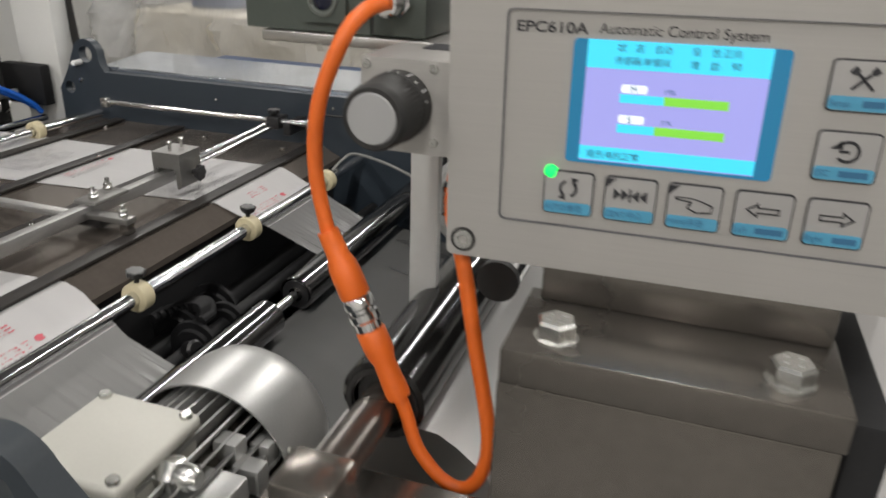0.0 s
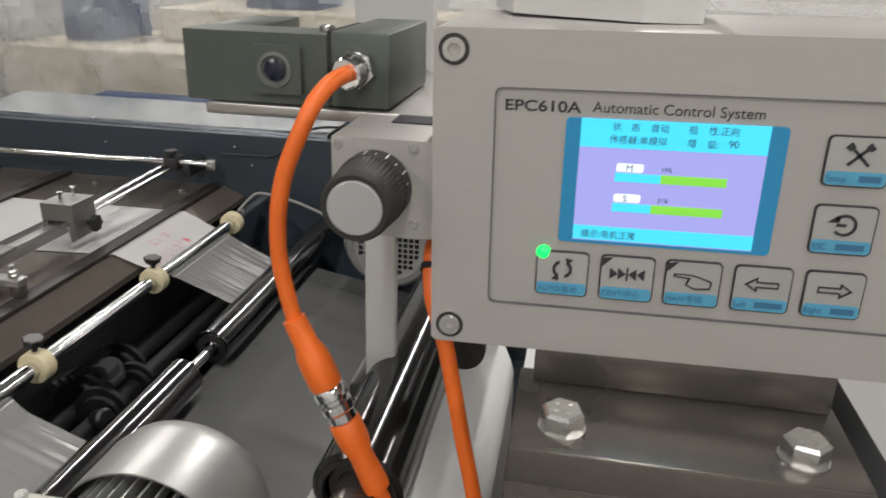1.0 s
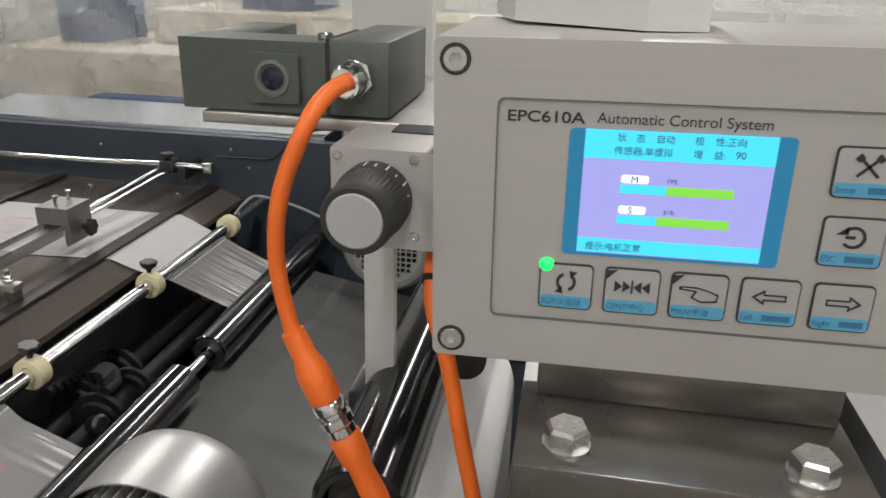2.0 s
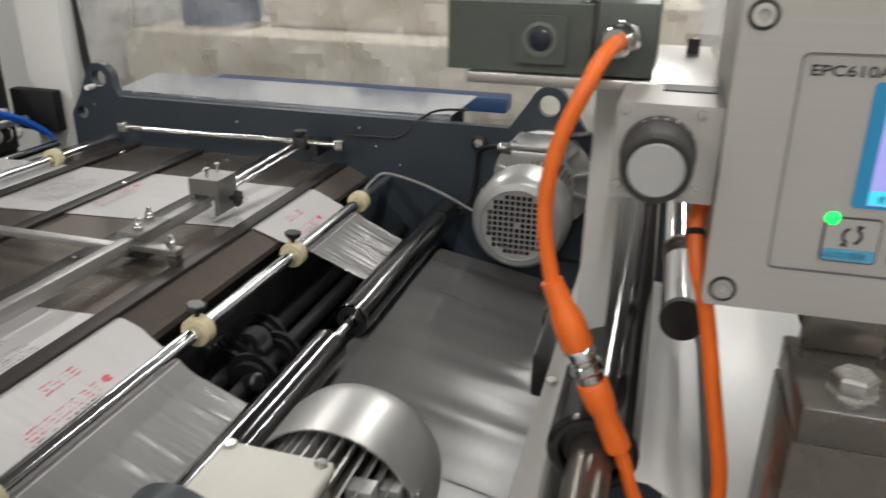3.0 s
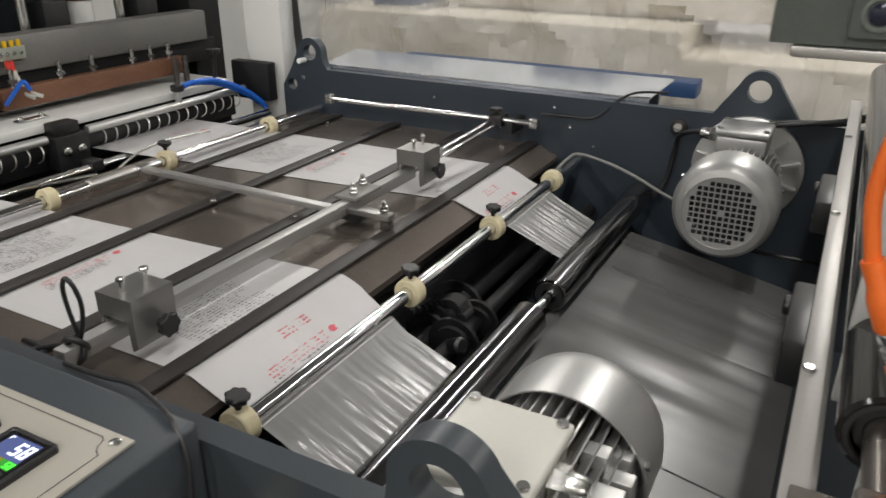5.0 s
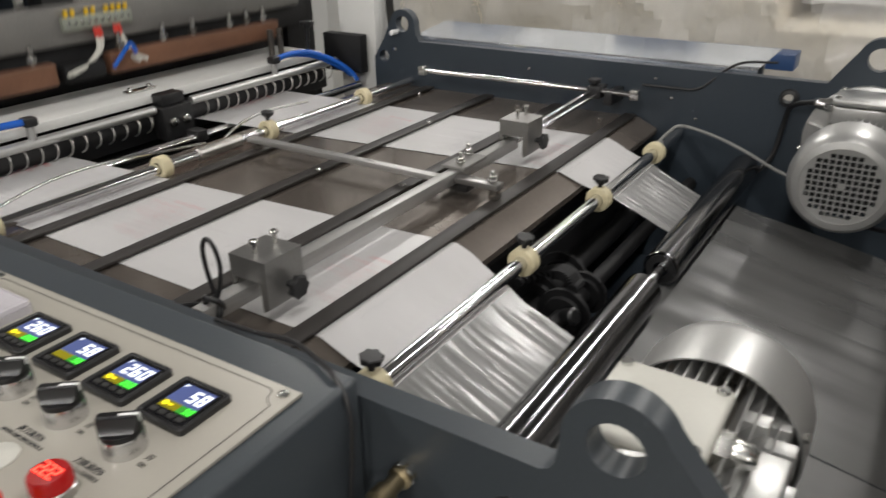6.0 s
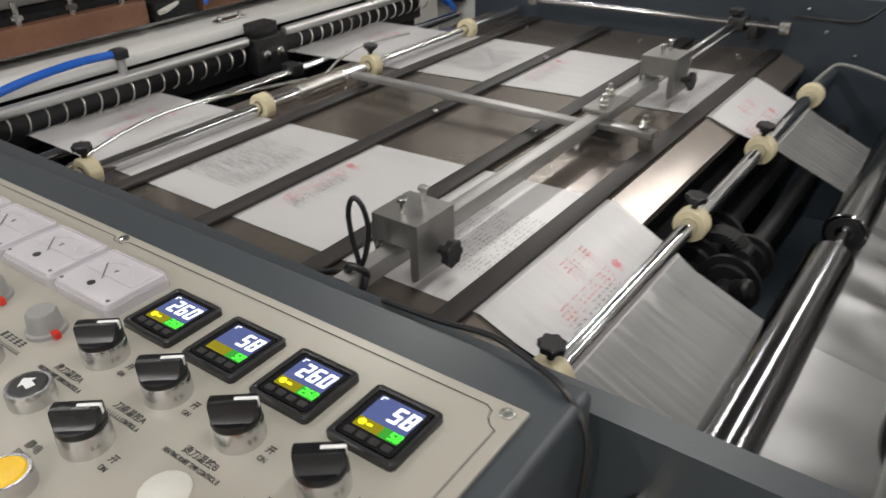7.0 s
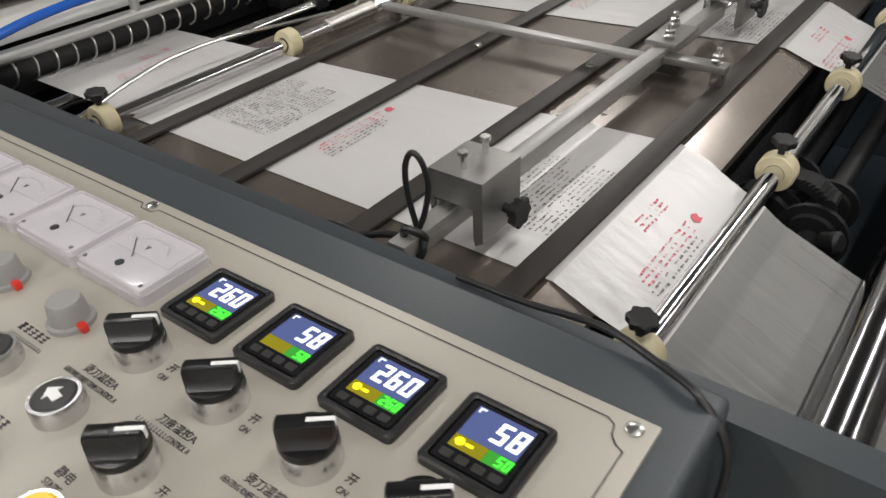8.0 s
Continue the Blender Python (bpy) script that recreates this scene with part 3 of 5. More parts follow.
def key(x0, x1, z0, z1, icon, text, bars):
    k = part("key", slab(round_rect(x0, x1, z0, z1, 0.0022), LF - 0.0012, LF, "y"), INK, epc, "grey membrane key with blue caption band")
    part("key_face", slab(round_rect(x0 + 0.0006, x1 - 0.0006, z0 + 0.0006, z1 - 0.0006, 0.0018), LF - 0.0016, LF - 0.0012, "y"), KEYGREY, k)
    F = LF - 0.0016
    part("caption_band", slab(round_rect(x0 + 0.0008, x1 - 0.0008, z0 + 0.0008, z0 + 0.0062, 0.0014), F - 0.0003, F, "y"), BADGE, k)
    if text:
        words(text, 0.0036, face(x0 + 0.0012, z0 + 0.0022, F - 0.0004), SCREEN_INK, k, wide=0.92)
    for b0, b1 in bars:
        part("caption_bar", box(x0 + b0, x0 + b1, F - 0.0005, F - 0.0003, z0 + 0.0022, z0 + 0.0048), SCREEN_INK, k, smooth=False)
    cx, cz = (x0 + x1) / 2, z0 + 0.0125
    bm = bmesh.new()
    a, b = F - 0.0004, F
    if icon == "cycle":
        for s0 in (110, -70):
            slab(arc(cx, cz, 0.0042, s0, s0 + 130, 10) + arc(cx, cz, 0.0029, s0 + 130, s0, 10), a, b, "y", bm=bm)
        slab([(cx + 0.0012, cz + 0.0052), (cx + 0.0044, cz + 0.0046), (cx + 0.0018, cz + 0.0020)], a, b, "y", bm=bm)
        slab([(cx - 0.0012, cz - 0.0052), (cx - 0.0044, cz - 0.0046), (cx - 0.0018, cz - 0.0020)], a, b, "y", bm=bm)
    elif icon == "centre":
        for u, d in ((-0.0072, 1), (-0.0038, 1), (0.0072, -1), (0.0038, -1)):
            slab([(cx + u, cz + 0.0026), (cx + u + d * 0.0032, cz), (cx + u, cz - 0.0026)], a, b, "y", bm=bm)
        box(cx - 0.0004, cx + 0.0004, a, b, cz - 0.003, cz + 0.003, bm=bm)
    elif icon == "finger":
        slab([(cx - 0.008, cz + 0.0022), (cx - 0.001, cz + 0.0022), (cx + 0.003, cz + 0.0012), (cx + 0.0078, cz - 0.0005), (cx + 0.0074, cz - 0.0040), (cx + 0.001, cz - 0.0046), (cx - 0.003, cz - 0.0026), (cx - 0.002, cz + 0.0002), (cx - 0.008, cz + 0.0008)], a, b, "y",
             [[(cx - 0.007, cz + 0.0018), (cx - 0.001, cz + 0.0017), (cx + 0.003, cz + 0.0007), (cx + 0.0072, cz - 0.0010), (cx + 0.0069, cz - 0.0034), (cx + 0.0012, cz - 0.0040), (cx - 0.0022, cz - 0.0024), (cx - 0.0008, cz + 0.0005), (cx - 0.007, cz + 0.0012)]], bm=bm)
    elif icon in ("left", "right"):
        d = -1 if icon == "left" else 1
        pts = [(0.0070, 0), (0.0020, 0.0034), (0.0020, 0.0014), (-0.0064, 0.0014), (-0.0064, -0.0014), (0.0020, -0.0014), (0.0020, -0.0034)]
        pin = [(0.0057, 0), (0.0026, 0.0021), (0.0026, 0.0008), (-0.0058, 0.0008), (-0.0058, -0.0008), (0.0026, -0.0008), (0.0026, -0.0021)]
        slab([(cx + d * u, cz + v) for u, v in pts], a, b, "y", [[(cx + d * u, cz + v) for u, v in pin]], bm=bm)
    elif icon == "tools":
        for d in (1, -1):
            slab([(cx - d * 0.0042, cz - 0.0034), (cx - d * 0.0034, cz - 0.0042), (cx + d * 0.0042, cz + 0.0034), (cx + d * 0.0034, cz + 0.0042)], a, b, "y", bm=bm)
            slab([(cx + d * 0.0018, cz + 0.0034), (cx + d * 0.0036, cz + 0.0016), (cx + d * 0.0054, cz + 0.0030), (cx + d * 0.0034, cz + 0.0052)], a - 0.0002, b, "y", bm=bm)
    else:
        slab(arc(cx, cz, 0.0046, 150, -140, 16) + arc(cx, cz, 0.0034, -140, 150, 16), a, b, "y", bm=bm)
        box(cx - 0.0030, cx + 0.0006, a, b, cz - 0.0006, cz + 0.0006, bm=bm)
        slab([(cx - 0.0064, cz + 0.0010), (cx - 0.0024, cz + 0.0044), (cx - 0.0020, cz + 0.0010)], a, b, "y", bm=bm)
    if icon in ("centre", "finger"):
        slab([(x0 + 0.0006, z1 - 0.0012), (x0 + 0.0050, z1 - 0.0006), (x0 + 0.0006, z1 - 0.0052)], a, b, "y", bm=bm)
    part("icon", bm, INK, k, smooth=False)
    return k


key(1.3570, 1.3795, 1.2895, 1.3100, "cycle", "AUTO/自动", [])
key(1.3842, 1.4068, 1.2895, 1.3100, "centre", "CENT/中心", [])
key(1.4110, 1.4338, 1.2895, 1.3100, "finger", "MAN/手动", [])
key(1.4385, 1.4615, 1.2895, 1.3100, "left", "Left", [(0.0095, 0.0205)])
key(1.4662, 1.4892, 1.2895, 1.3100, "right", "Right", [(0.0115, 0.0205)])
key(1.4645, 1.4880, 1.3455, 1.3655, "tools", "Setup", [(0.0130, 0.0210)])
key(1.4645, 1.4880, 1.3175, 1.3380, "escape", "ESC", [(0.0100, 0.0205)])
part("status_lamp", turned((1.3598, LF, 1.3088), (1.3598, LF - 0.01, 1.3088), [(0, 0.0032), (0.0012, 0.0030), (0.0022, 0.0016), (0.0024, 0)], 16), glowing("green_led", (0.005, 0.80, 0.10), 2.2), epc, "lit green indicator")
# plate and bolts on top of the box
t = thing("top_bracket", (1.39, 2.46, 1.401), "pale machined bracket plate bolted on the control box", "bracket")
part("plate", slab([(1.322, 2.495), (1.335, 2.450), (1.392, 2.422), (1.418, 2.428), (1.426, 2.496)], 1.402, 1.418, "z"), BEIGE_PANEL, t)
part("post", rod((1.375, 2.470, 1.418), (1.375, 2.470, 1.46), 0.016), STEEL, t)
part("bush", turned((1.380, 2.452, 1.418), (1.380, 2.452, 1.5), [(0, 0), (0, 0.014), (0.004, 0.014), (0.005, 0.010), (0.012, 0.009), (0.012, 0)], 28), BLACK, t, "black bush")
part("side_bar", box(1.420, 1.427, 2.440, 2.496, 1.418, 1.450, 0.001), STEEL, t)
part("bolt", hexagon((1.402, 2.438, 1.418), (0, 0, 1), 0.007, 0.006), ZINC, t)

# fixing block under the box
t = thing("mounting_block", (1.42, 2.42, 0.9), "blackened steel mounting block with two hexagon bolts", "block")
part("top_plate", box(1.3535, 1.4930, 2.336, 2.401, 1.2255, 1.2430, 0.0012), BLACKENED, t)
part("body", box(1.3525, 1.4920, 2.338, 2.400, 0.62, 1.2245, 0.001), BLACKENED, t)
part("back_riser", box(1.3600, 1.4900, 2.389, 2.401, 1.2430, 1.262, 0.001), BLACKENED, t)
for x in (1.3745, 1.4700):
    w = part("washer", turned((x, 2.353, 1.2430), (x, 2.353, 1.3), [(0, 0.0045), (0, 0.0102), (0.0016, 0.0100), (0.0016, 0.0045)], 28), ZINC, t)
    b = part("bolt", hexagon((x, 2.353, 1.2446), (0, 0, 1), 0.0092, 0.0086), ZINC, t, "zinc plated hexagon bolt")
    bm = bmesh.new()
    for k in range(4):
        a = 0.8 + k * 1.5
        box(x + 0.004 * math.cos(a) - 0.0009, x + 0.004 * math.cos(a) + 0.0009, 2.353 + 0.004 * math.sin(a) - 0.0004, 2.353 + 0.004 * math.sin(a) + 0.0004, 1.2530, 1.2535, bm=bm)
    part("head_mark", bm, STEEL, b, smooth=False)
# dark frame and pale plates beside the block
single("frame_beam", box(1.496, 1.512, 2.35, 3.6, 0.55, 1.232, 0.002), GREASY, "black steel frame beam beside the mounting block", "beam")
single("film_curtain", sheet([[(1.516 + 0.025 * j, 2.50 + 0.02 * j + 0.012 * noise.noise((j * 0.5, k * 0.3, 2.0)), 0.6 + 0.07 * k) for j in range(26)] for k in range(12)]), FILM, "white film hanging behind the frame beam", "film", loc=(1.6, 2.6, 0.6))
single("side_plate_cover", box(1.3460, 1.420, 2.402, 2.76, 0.70, 1.118, 0.001), WHITE_PAINT, "white painted flange beside the film web", "plate")
def right_span(rows):
    return sheet([[(x, 2.412 + (0.288 - 2.0 * max(0, x - 1.306)) * j / 14, z + 0.0009 * noise.noise((x * 40, j * 0.5, 3.0))) for j in range(15)] for x, z in rows])


t = thing("white_web", (1.31, 2.5, 0.9), "white film web sloping away under the guide roller", "film")
part("sloping_span", right_span([(1.280, 1.1225), (1.290, 1.131), (1.302, 1.130), (1.314, 1.123), (1.326, 1.114), (1.334, 1.107), (1.337, 1.100)]), FILM_WHITE, t)
part("hanging_span", right_span([(1.337, 1.100), (1.338, 1.085), (1.338, 0.75)]), FILM_WHITE, t)

# knob slide unit
t = thing("slide_unit", (1.285, 2.43, 1.30), "satin aluminium slide block with a large black knob", "adjuster")
part("block", slab(round_rect(1.2640, 1.3105, 1.3070, 1.3515, 0.0008, 2), 2.392, 2.470, "y"), BRUSHED, t)
part("slot", box(1.283, 1.308, 2.425, 2.462, 1.3512, 1.3522), INK, t, smooth=False)
for x, z in ((1.2672, 1.3480), (1.3010, 1.3480), (1.3015, 1.3135), (1.2672, 1.3135)):
    part("screw", turned((x, 2.3925, z), (x, 2.38, z), [(0, 0.0022), (0.0012, 0.0022), (0.0018, 0.0018), (0.0018, 0.0009), (0.0006, 0.0008), (0.0006, 0)], 14), ZINC, t)
bm = bmesh.new()
rings = []
for d, r, ribs in ((0.0, 0.0165, 0), (0.009, 0.0165, 0), (0.0095, 0.0163, 1), (0.026, 0.0152, 1), (0.0275, 0.0152, 0), (0.0305, 0.0148, 0), (0.0325, 0.0138, 0), (0.0325, 0.0118, 0), (0.0318, 0.0116, 0)):
    rings.append([bm.verts.new((1.284 + math.cos(a) * rr, 2.3915 - d, 1.330 + math.sin(a) * rr)) for a, rr in ((2 * math.pi * k / 96, r * (1 - (0.035 if ribs and k % 2 else 0))) for k in range(96))])
for a, b in zip(rings, rings[1:]):
    for k in range(96):
        bm.faces.new((a[k], b[k], b[(k + 1) % 96], a[(k + 1) % 96]))
bm.faces.new(rings[-1])
kn = part("knob", bm, RUBBER, t, "ribbed black knob")
part("knob_cap", turned((1.284, 2.3600, 1.330), (1.284, 2.35, 1.330), [(0, 0.0117), (0.0008, 0.0117), (0.0014, 0.0110), (0.0014, 0)], 36), material("grey_cap", (0.40, 0.40, 0.40), 0.4, 0.1, 200, 0.03, 0.02), kn, "plain grey cap")
bm = bmesh.new()
for k in range(7):
    a = radians(15 + 17 * k)
    c = Vector((1.284 + 0.0166 * math.cos(a), 0, 1.330 + 0.0166 * math.sin(a)))
    tan = Vector((-math.sin(a), 0, math.cos(a)))
    y0, y1 = 2.3835, 2.3905 if k % 2 else 2.3865
    vs = [bm.verts.new((c + tan * u) + Vector((0, y, 0))) for u, y in ((-0.0003, y0), (0.0003, y0), (0.0003, y1), (-0.0003, y1))]
    bm.faces.new(vs)
part("scale_mark", bm, WHITE_MARK, kn, smooth=False)
t = thing("support_plate", (1.27, 2.52, 0.7), "pale grey upright support plate under the slide block", "bracket")
part("plate", box(1.2440, 1.2640, 2.512, 2.520, 1.1005, 1.342, 0.001), BEIGE_PANEL, t)
part("arm", box(1.2640, 1.308, 2.50, 2.54, 1.325, 1.342, 0.001), BRUSHED, t)
part("stay", box(1.300, 1.3105, 2.47, 2.60, 1.290, 1.325, 0.001), BRUSHED, t)

t = thing("white_guard", (1.21, 2.70, 1.342), "white sheet metal guard above the rollers", "guard")
part("sheet", slab([(1.148, 2.817), (1.150, 2.820), (1.272, 2.592), (1.270, 2.589)], 1.3425, 1.78, "z"), WHITE_PAINT, t)

# sensor
t = thing("edge_sensor", (1.23, 2.49, 1.346), "grey-green cast edge sensor head with lens and cable socket", "sensor")
part("mount_plate", box(1.180, 1.311, 2.442, 2.600, 1.3465, 1.3525, 0.001), STEEL, t)
part("body", slab(round_rect(1.1680, 1.2450, 2.446, 2.478, 0.0015, 2), 1.3530, 1.3880, "z"), SENSOR_GREEN, t)
part("side_arm", box(1.1680, 1.1960, 2.478, 2.540, 1.3530, 1.3880, 0.001), SENSOR_GREEN, t)
part("cable_block", box(1.2465, 1.2770, 2.446, 2.535, 1.3530, 1.3900, 0.0015), SENSOR_GREEN, t)
part("joint", box(1.2445, 1.2470, 2.4475, 2.50, 1.3535, 1.3900), RUBBER, t, smooth=False)
part("screw", rod((1.2400, 2.462, 1.3878), (1.2400, 2.462, 1.3915), 0.004, 14), ZINC, t)
lb = part("lens_box", slab(round_rect(1.2060, 1.2325, 1.3585, 1.3825, 0.002), 2.4415, 2.4465, "y"), SENSOR_GREEN, t)
part("lens_ring", turned((1.219, 2.4420, 1.3705), (1.219, 2.43, 1.3705), [(0, 0.0092), (0.0016, 0.0088), (0.0018, 0.0072), (0.0002, 0.0062)], 28), material("worn_green_ring", (0.15, 0.165, 0.15), 0.35, 0.2, 300, 0.1, 0.1), lb)
part("lens", turned((1.219, 2.4412, 1.3705), (1.219, 2.43, 1.3705), [(0, 0.0056), (0.0004, 0.0050), (0.0006, 0)], 24), material("dark_lens", (0.01, 0.012, 0.03), 0.08, 0, 50, 0.05, 0), lb, "dark glass lens")
d = Vector((-0.25, -1, -0.1)).normalized()
q = Vector((1.2610, 2.4465, 1.3730))
bm = hexagon(q, d, 0.0098, 0.004)
turned(q + d * 0.004, q + d * 0.03, [(0, 0), (0, 0.0080), (0.0015, 0.0086), (0.006, 0.0086), (0.007, 0.0080), (0.009, 0.0080), (0.010, 0.0068), (0.010, 0)], 28, bm)
part("socket_nut", bm, CHROME, t, "nickel plated socket nut")
for x, z in ((1.193, 1.3455), (1.225, 1.3455)):
    part("plate_screw", rod((x, 2.455, z), (x, 2.455, z + 0.001), 0.003, 12), INK, t)
part("stud", rod((1.298, 2.56, 1.352), (1.298, 2.56, 1.362), 0.004, 12), BLACK, t)

# orange cable with plug and socket
t = thing("sensor_cable", (1.25, 2.40, 1.2), "orange sensor cable with moulded plug and metal coupling", "cable")
part("upper_cable", cable([(1.2585, 2.436, 1.372), (1.2545, 2.418, 1.3685), (1.2490, 2.405, 1.357), (1.2370, 2.400, 1.325), (1.2335, 2.400, 1.290), (1.2395, 2.400, 1.256), (1.2430, 2.400, 1.246)], 0.0041, 10, 16), ORANGE, t)


def along(p0, p1, profile, name, mat, label=""):
    return part(name, turned(p0, p1, profile, 28), mat, t, label)


A, B = Vector((1.2395, 2.400, 1.2555)), Vector((1.2830, 2.397, 1.1620))
u = (B - A).normalized()
along(A, B, [(0, 0), (0, 0.0058), (0.004, 0.0060), (0.014, 0.0062), (0.021, 0.0082), (0.027, 0.0086), (0.038, 0.0086), (0.0395, 0.0080), (0.0395, 0)], "socket_body", ORANGE, "moulded orange socket")
along(A + u * 0.0395, B, [(0, 0), (0, 0.0078), (0.002, 0.0086), (0.006, 0.0086), (0.007, 0.0072), (0.009, 0.0072), (0.010, 0.0086), (0.014, 0.0086), (0.0155, 0.0074), (0.020, 0.0074), (0.021, 0.0064), (0.021, 0)], "coupling", CHROME, "knurled metal coupling")
along(A + u * 0.0600, B, [(0, 0), (0, 0.0078), (0.001, 0.0084), (0.010, 0.0084), (0.015, 0.0080), (0.021, 0.0064), (0.028, 0.0066), (0.040, 0.0072), (0.0435, 0.0068), (0.0435, 0)], "plug_body", ORANGE, "moulded orange plug")
E0 = A + u * 0.1025
part("lower_cable", cable([E0, E0 + u * 0.010, (1.296, 2.395, 1.130), (1.3125, 2.394, 1.113), (1.3270, 2.394, 1.112), (1.3355, 2.395, 1.128), (1.3365, 2.395, 1.155), (1.3260, 2.397, 1.206), (1.3165, 2.400, 1.250), (1.3085, 2.404, 1.275), (1.3065, 2.415, 1.295), (1.3125, 2.420, 1.303)], 0.0041, 10, 16), ORANGE, t)
part("cable_tie", turned((1.3066, 2.408, 1.2850), (1.3064, 2.411, 1.2880), [(0, 0.0041), (0, 0.0050), (0.003, 0.0050), (0.003, 0.0041)], 14), BLACK, t)

# guide rollers and rails
t = thing("guide_roller", (1.269, 2.41, 1.149), "polished steel guide roller, dark reflections put into its colour, with a thick shaft", "roller")
part("barrel", turned((1.269, 2.405, 1.149), (1.269, 3.58, 1.149), [(0, 0.0185), (0, 0.0235), (0.002, 0.0262), (1.175, 0.0262), (1.175, 0)], 44), DARK_REFLECTION, t)
part("end_ring", turned((1.269, 2.4035, 1.149), (1.269, 2.42, 1.149), [(0, 0.0195), (0, 0.0225), (0.004, 0.0225), (0.004, 0.0195)], 36), RUBBER, t)
part("bearing", turned((1.269, 2.409, 1.149), (1.269, 2.42, 1.149), [(0, 0.0125), (0, 0.0172), (0.003, 0.0186), (0.006, 0.0186)], 36), RUBBER, t)
part("shaft", rod((1.269, 2.315, 1.149), (1.269, 2.43, 1.149), 0.0122), BLACKENED, t)
t = thing("shaft_bracket", (1.27, 2.345, 0.9), "blackened steel bracket that carries the roller shaft", "bracket")
part("block", box(1.226, 1.350, 2.300, 2.378, 0.70, 1.122, 0.0015), BLACKENED, t)
part("bolt", hexagon((1.249, 2.350, 1.122), (0, 0, 1), 0.0095, 0.008), ZINC, t)
part("shaft_clamp", box(1.252, 1.286, 2.304, 2.336, 1.122, 1.165, 0.003), BLACKENED, t)
t = thing("frame_rail", (1.23, 2.9, 0.6), "pale zinc frame rail with dark brackets below", "rail")
part("rail", box(1.2215, 1.2420, 2.38, 3.60, 1.094, 1.100, 0.001), BRUSHED, t)
part("web", box(1.2360, 1.2420, 2.38, 3.60, 0.70, 1.094, 0.001), BRUSHED, t)
for y in (2.60, 2.98):
    part("bracket", box(1.203, 1.2355, y, y + 0.13, 1.05, 1.093, 0.004), BLACK, t)
    part("pin", rod((1.197, y + 0.10, 1.078), (1.225, y + 0.10, 1.078), 0.010, 18), BLACK, t)
for y in (2.548, 2.92, 3.3):
    part("bolt", hexagon((1.227, y, 1.100), (0, 0, 1), 0.0050, 0.004), ZINC, t)
t = thing("idler_roller", (1.312, 2.60, 1.19), "small chrome idler roller", "roller")
part("barrel", turned((1.312, 2.612, 1.195), (1.312, 3.58, 1.195), [(0, 0.008), (0, 0.0135), (0.002, 0.0142), (0.97, 0.0142), (0.97, 0)], 28), CHROME, t)
part("end_ring", turned((1.312, 2.606, 1.195), (1.312, 2.64, 1.195), [(0, 0.0085), (0, 0.0105), (0.002, 0.0105), (0.002, 0.0125), (0.004, 0.0125), (0.004, 0.0155), (0.009, 0.0155), (0.009, 0.012)], 28), BLACKENED, t)
part("shaft", rod((1.312, 2.57, 1.195), (1.312, 2.63, 1.195), 0.0070, 20), STEEL, t)
part("front_cap", turned((1.312, 2.496, 1.195), (1.312, 2.51, 1.195), [(0, 0), (0, 0.0142), (0.006, 0.0142), (0.006, 0)], 28), RUBBER, t, "black end cap")
part("front_barrel", rod((1.312, 2.502, 1.195), (1.312, 2.590, 1.195), 0.0136, 28, 0.001), CHROME, t)

# ---- clamps and bars over the deck ----
t = thing("cross_rail", (0.478, 2.45, 0.94), "bright flat steel rail across the deck", "rail")
part("bar", box(0.4685, 0.4885, 2.425, 3.215, 0.9405, 0.9620, 0.0008), RAIL_STEEL, t)
part("thin_rod", rod((0.472, 3.21, 0.957), (0.498, 3.60, 0.985), 0.0045, 14), CHROME, t)
part("thin_rod", rod((0.486, 3.21, 0.953), (0.512, 3.60, 0.978), 0.0040, 14), CHROME, t)


def clamp(y, label):
    c = thing("rail_clamp", (0.49, y, 0.94), label, "clamp", "clamps on the cross rail")
    x0, x1 = 0.464, 0.525
    ring = [(x0, 0.974), (x0, 1.004), (x1, 1.004), (x1, 0.940), (x1 - 0.009, 0.934), (x1 - 0.011, 0.942), (x1 - 0.011, 0.974)]
    part("bracket", slab(ring, y - 0.032, y + 0.032, "y"), CLAMP_STEEL, c)
    part("cheek", box(x0, x0 + 0.0035, y - 0.032, y - 0.014, 0.9625, 0.9738, 0.0008), CLAMP_STEEL, c)
    part("pad", box(x0 - 0.002, x0 + 0.008, y - 0.029, y + 0.029, 0.9405, 0.9738, 0.001), ZINC, c)
    for dy, dx in ((-0.016, 0.030), (0.019, 0.030)):
        q = (x0 + dx, y + dy, 1.004)
        s1 = part("stud", rod(q, (q[0], q[1], 1.022), 0.0032, 12), ZINC, c)
        part("head", hexagon((q[0], q[1], 1.018), (0, 0, 1), 0.0058, 0.0045), ZINC, s1)
    part("spindle", rod((x1, y + 0.004, 0.962), (x1 + 0.012, y + 0.004, 0.962), 0.005, 14), BLACK, c)
    star_knob(c, (x1 + 0.008, y + 0.004, 0.962), (1, 0, 0), 0.0150, 0.013)
    return c


clamp(2.526, "steel clamp block with black star knob by the console")
clamp(3.215, "steel clamp block with black star knob near the far plate")
t = thing("mid_clamp", (0.49, 3.0, 0.94), "steel arm clamped on the rail with hexagon bolts", "clamp")
part("cross_bar", box(-0.012, 0.462, 2.972, 2.990, 0.941, 0.951, 0.0008), RAIL_STEEL, t)
part("foot", box(0.001, 0.015, 2.973, 2.989, 0.9262, 0.941, 0.001), BLACKENED, t)
part("top_strap", box(0.455, 0.500, 2.990, 3.072, 0.9625, 0.9685, 0.001), GREY_BEAM, t)
part("arm", box(0.489, 0.575, 2.975, 2.998, 0.945, 0.955, 0.001), CLAMP_STEEL, t)
part("arm_foot", box(0.556, 0.572, 2.977, 2.996, 0.9262, 0.945, 0.001), BLACKENED, t)
part("under_block", box(0.455, 0.510, 2.985, 3.030, 0.9265, 0.9402, 0.002), BLACK, t)
